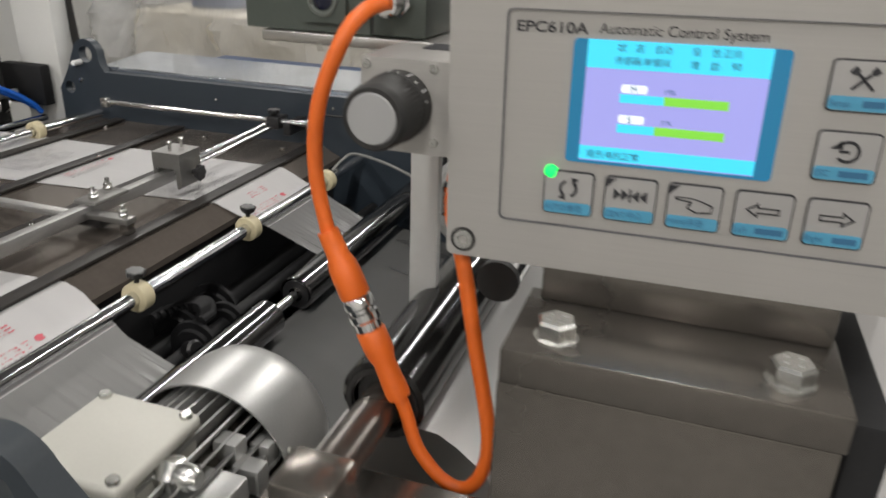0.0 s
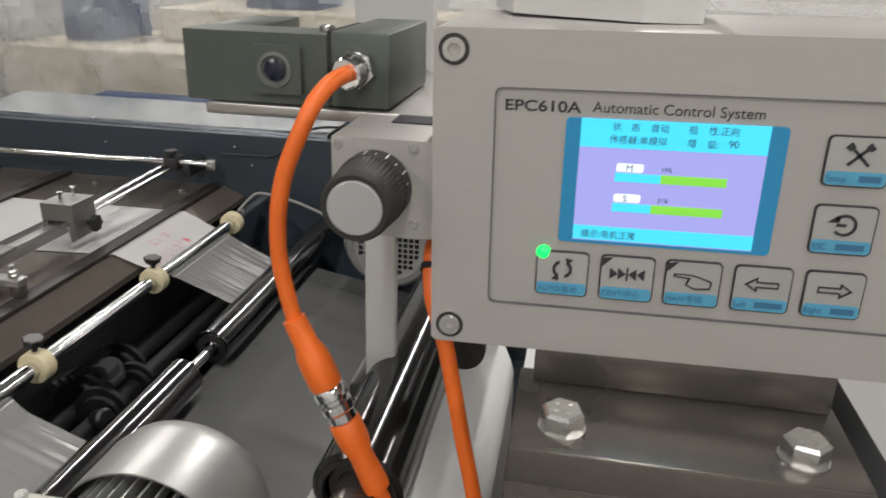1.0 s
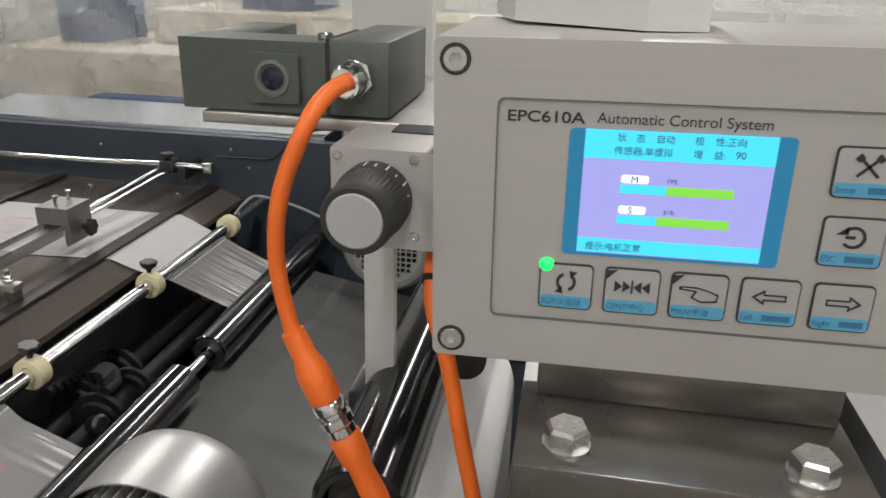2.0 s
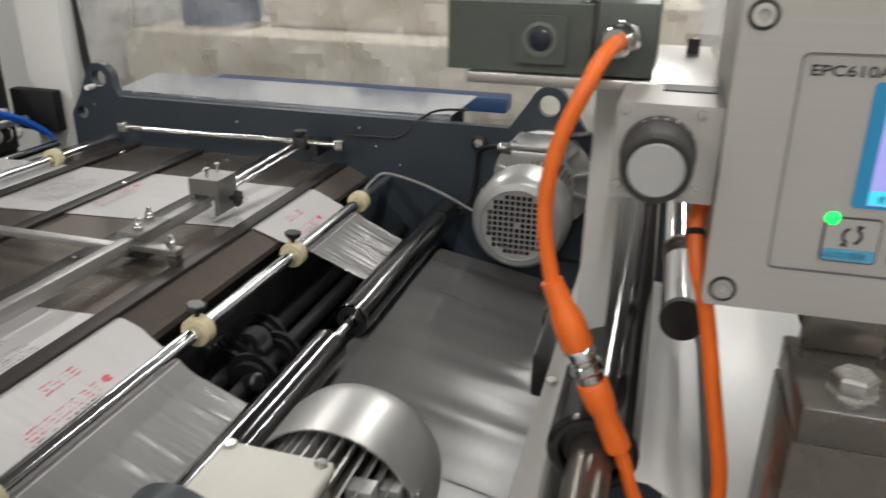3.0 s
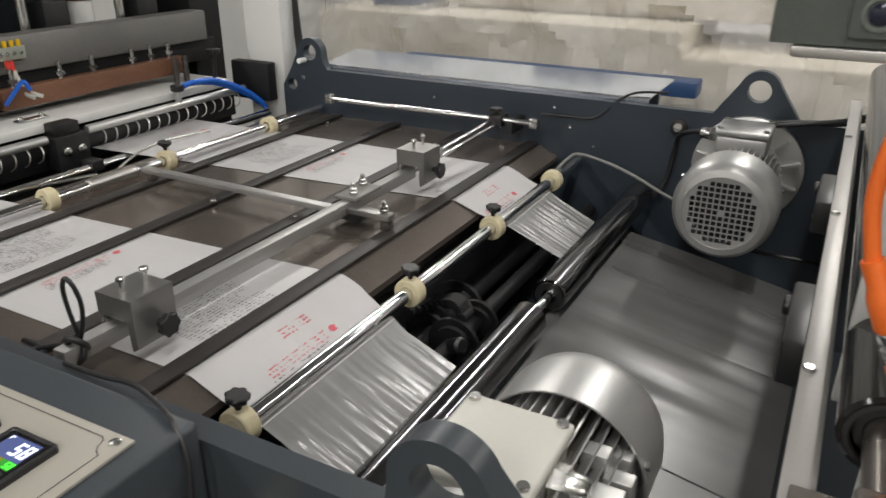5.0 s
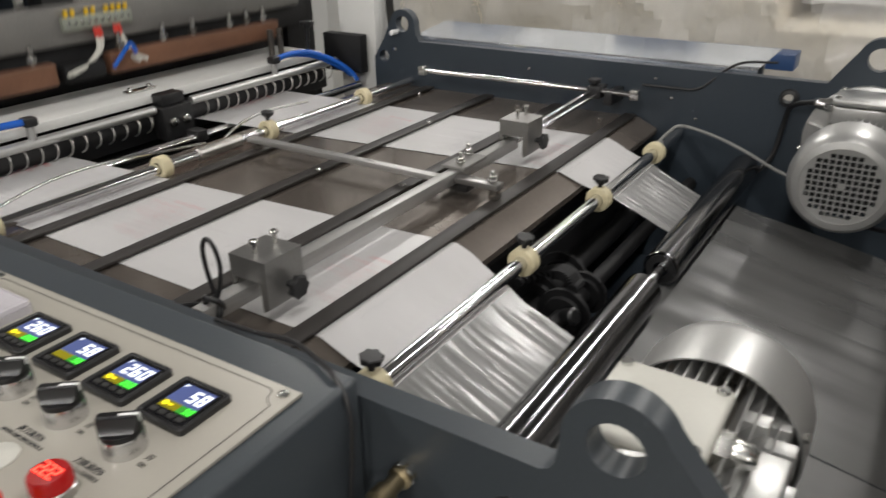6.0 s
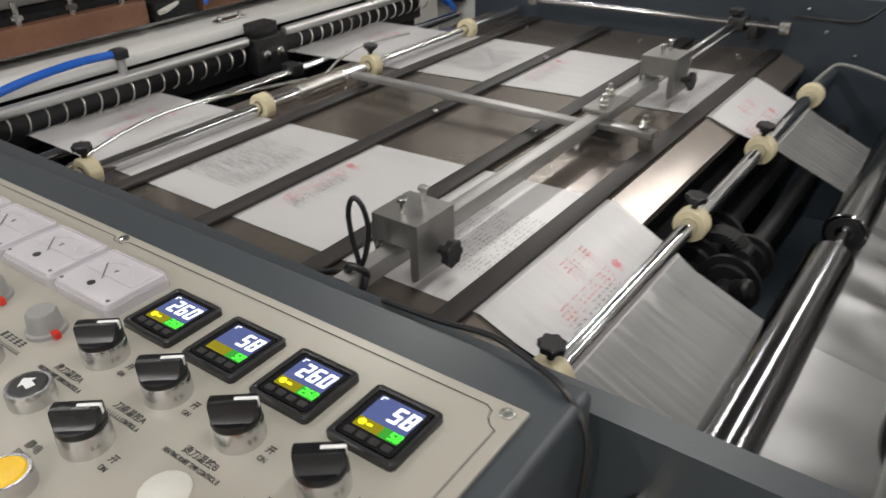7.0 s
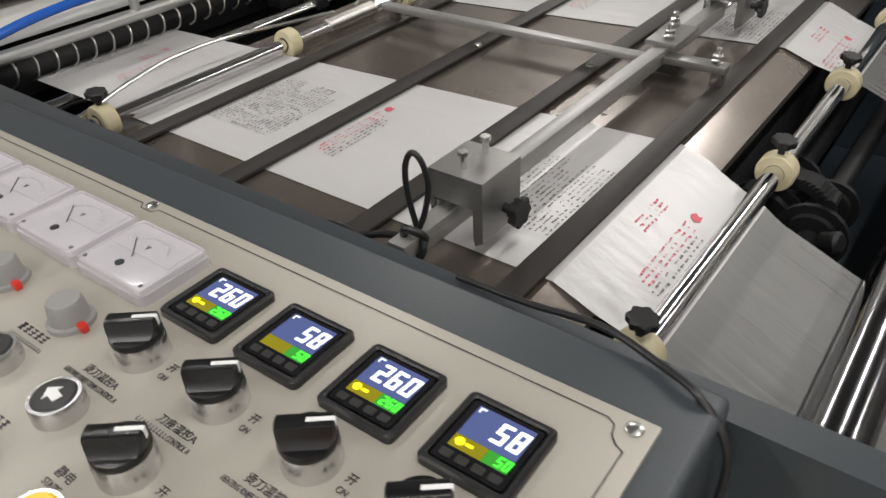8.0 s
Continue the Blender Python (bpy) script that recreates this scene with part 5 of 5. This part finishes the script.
part("lead", cable([(0.842, 2.286, 0.957), (0.842, 2.270, 0.953), (0.845, 2.262, 0.93), (0.850, 2.265, 0.88), (0.855, 2.28, 0.80)], 0.0030, 8, 8), BLACK, t)

# ---- sealing head ----
t = thing("seal_beam", (-0.25, 3.0, 0.9), "white painted beam of the sealing head", "machine head")
part("white_beam", box(-0.500, -0.318, 2.37, 3.56, 0.980, 1.000, 0.002), WHITE_PAINT, t)
part("under_beam", box(-0.405, -0.362, 2.37, 3.60, 0.80, 0.980, 0.002), GREASY, t)
jaw = thing("sealing_jaw", (-0.36, 3.0, 1.05), "brown heater bars under a grey cast pressure bar", "machine head")
for y0, y1 in ((2.37, 2.80), (2.93, 3.46)):
    part("heater_bar", box(-0.345, -0.315, y0, y1, 1.0505, 1.095, 0.002), COPPER, jaw, "brown insulated heater bar")
part("cast_bar", box(-0.42, -0.36, 2.37, 3.60, 1.118, 1.200, 0.006), GREY_BEAM, jaw, "grey cast pressure bar")
part("backing", box(-0.405, -0.375, 2.37, 3.64, 1.06, 1.12, 0.002), GREASY, jaw)
for k, y in enumerate((2.46, 2.56, 2.66, 2.76, 2.97, 3.09, 3.18, 3.30, 3.36, 3.42)):
    s1 = part("spring_bolt", rod((-0.332, y, 1.094), (-0.332, y, 1.135), 0.006, 12), ZINC, jaw)
    part("nut", hexagon((-0.332, y, 1.104), (0, 0, 1), 0.011, 0.008), ZINC if k % 2 else BLACKENED, s1)
part("latch", box(-0.378, -0.355, 2.955, 3.030, 1.000, 1.006, 0.002), ZINC, t)
for y in (2.967, 3.018):
    part("latch_bolt", hexagon((-0.366, y, 1.006), (0, 0, 1), 0.006, 0.006), ZINC, t)
part("end_block", box(-0.34, -0.205, 3.595, 3.628, 0.94, 1.045, 0.004), GREASY, t)
part("clamp_stem", rod((-0.352, 3.54, 1.000), (-0.346, 3.54, 1.070), 0.006, 12), BLACK, t)
star_knob(t, (-0.346, 3.54, 1.066), (0, 0, 1), 0.020, 0.016)
for y in (3.44, 3.475):
    part("pin", rod((-0.390, y, 1.000), (-0.390, y, 1.070), 0.008, 12), BLACKENED, t)
term = part("terminal_strip", box(-0.359, -0.348, 2.855, 3.028, 1.150, 1.178, 0.001), material("grey_green_plastic", (0.28, 0.30, 0.25), 0.5, 0, 200, 0.05, 0.05), jaw, "terminal strip with yellow ferrules")
for k in range(10):
    y = 2.868 + 0.0165 * k
    part("terminal_screw", rod((-0.349, y, 1.164), (-0.345, y, 1.164), 0.0045, 10), ZINC, term)
    if k in (0, 1, 3, 4, 6, 7, 8, 9):
        part("ferrule", box(-0.356, -0.349, y - 0.004, y + 0.004, 1.178, 1.192, 0.001), YELLOW, term)
for k, (y, dy) in enumerate(((2.925, -0.10), (2.935, -0.12), (2.975, 0.02), (2.985, 0.03))):
    part("sleeve", rod((-0.345, y, 1.150), (-0.340, y, 1.125), 0.005, 10), RED_PLASTIC, term)
    part("wire", cable([(-0.341, y, 1.13), (-0.332, y + dy * 0.1, 1.105), (-0.318, y + dy * 0.5, 1.080), (-0.30, y + dy, 1.070)], 0.0048, 6, 8), IVORY, term)
part("gland_block", box(-0.345, -0.312, 2.815, 2.915, 1.0505, 1.085, 0.006), GREASY, jaw)
part("blue_lead", cable([(-0.31, 2.93, 1.065), (-0.30, 2.955, 1.095), (-0.30, 2.975, 1.11), (-0.295, 2.985, 1.09)], 0.005, 6, 8), BLUE_HOSE, jaw)

# air bar with finger wires
t = thing("air_bar", (-0.165, 2.9, 1.0), "bright air pipes with a row of bent finger wires", "air pipe")
for y0, y1 in ((2.38, 2.966), (3.067, 3.585)):
    part("pipe", rod((-0.165, y0, 1.008), (-0.165, y1, 1.008), 0.0100, 18), ALU, t)
part("bracket", box(-0.190, -0.150, 2.975, 3.058, 0.935, 1.010, 0.004), BLACK, t)
part("bracket_arm", box(-0.200, -0.160, 2.985, 3.048, 1.010, 1.036, 0.003), BLACK, t)
for y in (2.998, 3.034):
    part("bracket_bolt", turned((-0.150, y, 0.976), (-0.13, y, 0.976), [(0, 0.010), (0.006, 0.010), (0.008, 0.007), (0.008, 0)], 16), ZINC, t)
part("backing_bar", box(-0.226, -0.200, 2.37, 3.58, 0.93, 1.0, 0.002), BLACK, t)
for k in range(37):
    y = 2.405 + 0.0318 * k
    if 2.95 < y < 3.08 or y > 3.56:
        continue
    part("finger_wire", cable([(-0.162, y, 1.000), (-0.153, y, 0.993), (-0.150, y - 0.002, 0.982), (-0.153, y - 0.005, 0.971), (-0.163, y - 0.009, 0.964)], 0.0017, 4, 6), STEEL, t)
for y in (2.686, 3.345):
    f = part("hose_fitting", rod((-0.165, y, 1.012), (-0.165, y, 1.042), 0.008, 14), ALU, t)
    part("elbow", box(-0.178, -0.152, y - 0.013, y + 0.013, 1.042, 1.060, 0.004), BLACK, f)
part("hose", cable([(-0.165, 2.678, 1.052), (-0.166, 2.61, 1.054), (-0.168, 2.53, 1.048), (-0.172, 2.46, 1.036), (-0.178, 2.38, 1.020)], 0.0070, 8, 10), BLUE_HOSE, t)
part("hose", cable([(-0.165, 3.352, 1.052), (-0.162, 3.41, 1.057), (-0.150, 3.47, 1.050), (-0.120, 3.53, 1.020), (-0.100, 3.57, 0.985), (-0.095, 3.59, 0.96)], 0.0070, 8, 10), BLUE_HOSE, t)
part("hose", cable([(-0.175, 3.352, 1.050), (-0.172, 3.42, 1.050), (-0.155, 3.49, 1.035), (-0.125, 3.55, 1.000), (-0.115, 3.59, 0.97)], 0.0056, 8, 10), BLUE_HOSE, t)
t.location = (-0.290, 2.9, 0.964)
t = thing("feed_roller", (-0.22, 2.9, 0.90), "pair of thin chrome feed rods under the air bar", "roller")
part("rod", rod((-0.220, 2.40, 0.9075), (-0.220, 3.60, 0.9075), 0.0105, 20), CHROME, t)
part("support", box(-0.245, -0.205, 3.005, 3.035, 0.900, 0.925, 0.003), BLACK, t)
t = thing("antistatic_bar", (-0.06, 2.7, 0.94), "thin bowed clear tube along the back rod", "tube")
t.location.x -= 0.020
part("tube", cable([(-0.055, 2.405, 0.930), (-0.066, 2.48, 0.944), (-0.082, 2.60, 0.958), (-0.084, 2.72, 0.957), (-0.068, 2.82, 0.950), (-0.046, 2.91, 0.947)], 0.0030, 8, 10), ZINC, t)
part("tube", cable([(-0.048, 2.965, 0.944), (-0.066, 3.03, 0.956), (-0.078, 3.12, 0.960), (-0.076, 3.25, 0.952)], 0.0030, 8, 10), ZINC, t)

# ---- far side: cover, straps, column ----
t = thing("cover_sheet", (0.4, 3.8, 1.05), "shiny sheet metal cover behind the far plate", "cover")
part("sheet", slab([(-0.06, 3.657), (0.829, 3.657), (0.829, 3.905), (-0.12, 3.905)], 1.046, 1.049, "z"), SHEET, t)
part("lip", box(-0.06, 0.829, 3.657, 3.660, 1.020, 1.046), SHEET, t)
part("leg", box(-0.10, 0.80, 3.88, 3.90, 0.0, 1.046, 0.002), NAVY, t)
t = thing("lifting_strap", (-0.19, 3.69, 1.03), "black webbing straps rising from the far lifting eye", "strap")
part("strap", slab([(-0.248, 1.00), (-0.212, 1.00), (-0.172, 1.9), (-0.205, 1.9)], 3.688, 3.691, "y"), RUBBER, t)
part("strap", slab([(-0.176, 1.00), (-0.150, 1.00), (-0.170, 1.25), (-0.178, 1.9), (-0.200, 1.9), (-0.196, 1.25)], 3.694, 3.697, "y"), RUBBER, t)
t = thing("column", (-0.23, 3.72, 0.0), "white painted steel column behind the sealing head", "column")
part("post", box(-0.315, -0.185, 3.64, 3.70, 0.0, 2.6, 0.003), WHITE_PAINT, t)
part("hook", rod((-0.10, 3.60, 1.06), (-0.10, 3.628, 1.06), 0.007, 12), WHITE_MARK, t)
# cables on the far plate
t = thing("motor_leads", (1.0, 3.6, 0.95), "black motor leads along the far plate", "cable")
part("lead", cable([(0.985, 3.55, 1.015), (0.950, 3.57, 1.010), (0.915, 3.60, 0.990), (0.905, 3.62, 0.95), (0.895, 3.615, 0.88), (0.87, 3.60, 0.84)], 0.0055, 8, 10), BLACK, t)
part("lead", cable([(1.095, 3.60, 1.040), (1.15, 3.615, 1.043), (1.22, 3.62, 1.050), (1.30, 3.64, 1.075), (1.36, 3.66, 1.10)], 0.0060, 8, 10), BLACK, t)
part("lead", cable([(1.095, 3.59, 1.036), (1.16, 3.605, 1.045), (1.23, 3.61, 1.060), (1.31, 3.63, 1.09)], 0.0050, 8, 10), BLACK, t)
part("lead", cable([(1.10, 3.50, 0.80), (1.14, 3.55, 0.78), (1.20, 3.56, 0.775), (1.27, 3.57, 0.77)], 0.0050, 8, 10), BLACK, t)
part("grommet", turned((0.905, 3.630, 1.000), (0.905, 3.60, 1.000), [(0, 0.02), (0.006, 0.018), (0.008, 0.010)], 18), BLACK, t)
t = thing("grey_lead", (0.75, 3.5, 0.9), "thin grey cable from the rod to the motor", "cable")
part("lead", cable([(0.680, 3.50, 0.905), (0.695, 3.52, 0.925), (0.715, 3.54, 0.936), (0.78, 3.55, 0.922), (0.845, 3.55, 0.900), (0.910, 3.55, 0.871), (0.98, 3.55, 0.845)], 0.0035, 8, 8), material("grey_sheath", (0.22, 0.22, 0.21), 0.5, 0, 200, 0.05, 0.05), t)
t = thing("black_lead", (0.8, 3.63, 1.04), "thin black cable lying over the plate edge", "cable")
part("lead", cable([(0.60, 3.60, 1.00), (0.66, 3.625, 0.995), (0.72, 3.628, 1.000), (0.77, 3.640, 1.045), (0.80, 3.68, 1.055), (0.86, 3.70, 1.056)], 0.0030, 8, 8), BLACK, t)
for x, z in ((0.66, 0.97), (0.72, 0.93), (1.24, 0.95), (0.62, 1.01), (0.30, 1.0), (1.20, 0.85)):
    part("plate_screw", turned((x, 3.6300, z), (x, 3.62, z), [(0, 0.004), (0.002, 0.0035), (0.003, 0)], 12), ZINC, frame_far)
part("boss", turned((0.960, 3.630, 0.995), (0.960, 3.60, 0.995), [(0, 0.013), (0.006, 0.013), (0.008, 0.010), (0.008, 0.006), (0.002, 0.006), (0.002, 0)], 20), NAVY, frame_far)

# ---- background: wrapped goods ----
single("blue_beam", box(-0.40, 0.765, 4.60, 4.70, 0.855, 0.908, 0.004), BLUE_PAINT, "blue painted steel beam of the next machine", "beam")
t = thing("wrapped_machine", (0.3, 5.2, 0.0), "cream machine wrapped in clear crumpled film", "machine")
part("body", box(-1.10, 0.62, 5.0, 5.8, 0.0, 1.02, 0.02), CARTON, t)
part("step", box(0.62, 2.6, 4.95, 5.8, 0.0, 0.93, 0.02), CARTON, t)
part("upper", box(-0.55, 1.4, 5.35, 5.9, 1.02, 1.17, 0.02), CARTON, t)
part("blue_panel", box(-0.95, -0.72, 5.25, 5.6, 1.02, 1.35, 0.01), BLUE_PAINT, t)
part("blue_panel", box(-0.20, 0.15, 5.55, 5.95, 1.17, 1.42, 0.01), BLUE_PAINT, t)
def fold(u, v, w):
    """Sharp creases: distance to the nearest folds of a broken-up field."""
    return abs(noise.noise((u, v, w))) + 0.5 * abs(noise.noise((2.1 * u + 3, 2.1 * v, w + 5))) + 0.25 * abs(noise.noise((4.3 * u, 4.3 * v + 9, w + 8)))


rows = []
for i in range(150):
    x = -2.0 + 0.034 * i
    rows.append([(x, 4.80 + 0.17 * fold(x * 3.2 + 0.5 * k * 0.03, k * 0.09, 1.3) + (0.10 if k > 22 else 0.0), 0.62 + 0.03 * k) for k in range(54)])
part("wrap", sheet(rows), WRAP, t, "clear crumpled wrapping film")
t = thing("wrapped_cabinet", (-2.2, 4.6, 0.0), "white cabinet behind the column", "cabinet")
part("body", box(-2.4, -1.2, 4.6, 5.4, 0.0, 2.2, 0.01), WHITE_PAINT, t)
t = thing("press_frame", (-0.9, 3.6, 0.0), "dark machine frame beyond the sealing head", "machine")
part("cross_head", box(-1.0, -0.62, 2.2, 3.64, 1.42, 1.62, 0.01), GREY_BEAM, t)
part("base", box(-1.0, -0.52, 2.2, 3.60, 0.0, 1.10, 0.01), GREASY, t)
for y in (2.5, 2.78, 3.06, 3.34):
    p = part("piston", rod((-0.60, y, 1.10), (-0.60, y, 1.42), 0.032, 24), WHITE_PAINT, t, "pale cylinder with a brown collar")
    part("piston_collar", rod((-0.60, y, 1.215), (-0.60, y, 1.262), 0.040, 24), COPPER, p)
    part("piston_rod", rod((-0.56, y + 0.09, 1.10), (-0.56, y + 0.09, 1.42), 0.012, 16), ZINC, t)
    part("valve_block", box(-0.60, -0.535, y + 0.13, y + 0.20, 1.10, 1.225, 0.006), BLACK, t)
    part("valve_cap", rod((-0.565, y + 0.165, 1.225), (-0.565, y + 0.165, 1.262), 0.017, 16), ALU, t)
part("back_panel", box(-0.98, -0.90, 2.2, 3.60, 1.10, 1.42, 0.004), NAVY, t)
part("upright", box(-0.72, -0.52, 3.64, 3.76, 0.0, 1.9, 0.005), GREASY, t)


# ---- print that runs with the film ----
PITCH = 0.43
LENGTHS = [0.0]
for (xa, za), (xb, zb) in zip(FILM_PATH, FILM_PATH[1:]):
    LENGTHS.append(LENGTHS[-1] + math.hypot(xb - xa, zb - za))


def on_film(d):
    """The pose of a print line that lies d metres along the film."""
    d = max(0.0, min(LENGTHS[-1] - 0.001, d))
    k = max(i for i in range(len(FILM_PATH) - 1) if LENGTHS[i] <= d)
    (xa, za), (xb, zb) = FILM_PATH[k], FILM_PATH[k + 1]
    f = (d - LENGTHS[k]) / (LENGTHS[k + 1] - LENGTHS[k])
    tilt = math.degrees(math.atan2(zb - za, xa - xb))
    return pose(xa + (xb - xa) * f, 0, za + (zb - za) * f + 0.0009, 0, tilt, 0)


def print_line(mat, words_y, height, seed, label, blob=None):
    """One line of unreadable print, along y on both lanes."""
    bm = bmesh.new()
    rnd = random.Random(seed)
    y, y1 = words_y
    while y < y1:
        w = rnd.choice((0.0008, 0.0012, 0.0018, 0.0026, 0.004))
        for row in range(3):
            if rnd.random() < 0.22:
                continue
            u = -0.009 + row * 0.0063 + rnd.uniform(-0.0004, 0.0004)
            hh = height * rnd.uniform(0.45, 1.0)
            bm.faces.new([bm.verts.new(p) for p in ((u, y, 0), (u + hh, y, 0), (u + hh, y + w, 0), (u, y + w, 0))])
        y += w + rnd.choice((0.0006, 0.0009, 0.0014, 0.004))
    if blob:
        ring = [(0.006, -0.004), (0.001, -0.008), (-0.005, -0.005), (-0.007, 0.002), (-0.003, 0.008), (0.001, 0.004), (0.005, 0.006)]
        bm.faces.new([bm.verts.new((u - 0.002, blob + v, 0)) for u, v in ring])
    ob = single("print_line", bm, mat, label, "print", "print lines on the film", kind="stuff", smooth=False)
    twin = new("print_line", ob.data)
    tagged(twin, label, "print", "print lines on the film", "stuff")
    return ob, twin


def deck_length(x):
    return LENGTHS[6] + 0.594 - x


PRINTS = []
for slot in (-1, 0, 1):
    for k in range(7):
        PRINTS.append((print_line(INK_GREY, (2.565, 2.715 if k % 3 else 2.69), 0.0028, 40 + k, "lines of small grey print on the running film"), deck_length(0.022 + 0.019 * k + PITCH) + PITCH * (slot + 1)))
    PRINTS.append((print_line(INK_RED, (2.640, 2.700), 0.0035, 61, "line of red print on the running film"), deck_length(0.190 + PITCH) + PITCH * (slot + 1)))
    PRINTS.append((print_line(INK_RED, (2.575, 2.690), 0.0032, 62, "line of red print with a red mark on the film", 2.708), deck_length(0.228 + PITCH) + PITCH * (slot + 1)))
    PRINTS.append((print_line(INK_GREY, (2.570, 2.680), 0.0030, 63, "lines of small grey print on the running film"), deck_length(0.247 + PITCH) + PITCH * (slot + 1)))

# the feed rests about half of each stroke, then pulls one bag length
STROKES = []
for n in range(-14, 24):
    c = 3.0 + 0.2255 * n
    STROKES.append((frame(c - 0.060), frame(c + 0.030)))


def stroke_rows():
    """(seconds, share of the pull done, lift of the jaw) for each key."""
    rows = []
    for (rest, go), (nxt, _) in zip(STROKES, STROKES[1:]):
        rows.append((rest, 0.0, 0.0))
        if go > rest:
            rows.append((go, 0.0, 0.0))
        for f in range(go + 1, nxt):
            share = (f - go) / (nxt - go)
            rows.append((f, share - (share > 0.5), math.sin(math.pi * share)))
    last = frame(8.0)
    rows = [r for r in rows if 1 <= r[0] <= last]
    if rows[0][0] > 1:
        rows.insert(0, (1, 0.0, 0.0))
    if rows[-1][0] < last:
        rows.append((last, 0.0, 0.0))
    return [((f - 1) / FPS, share, lift) for f, share, lift in rows]


def motions():
    walk(cam, [(t, look(eye, target, roll)) for t, eye, target, roll in PATH])
    rows = stroke_rows()
    for ob, d in PRINTS:
        for lane_ob, shift in zip(ob, (0.0, 0.625)):
            walk(lane_ob, [(t, pose(0, shift, 0) @ on_film(d + PITCH * share)) for t, share, lift in rows])
    walk(jaw, [(t, pose(-0.36 - 0.095, 3.035, 1.05 - 0.030 + 0.030 * lift)) for t, share, lift in rows])


motions()
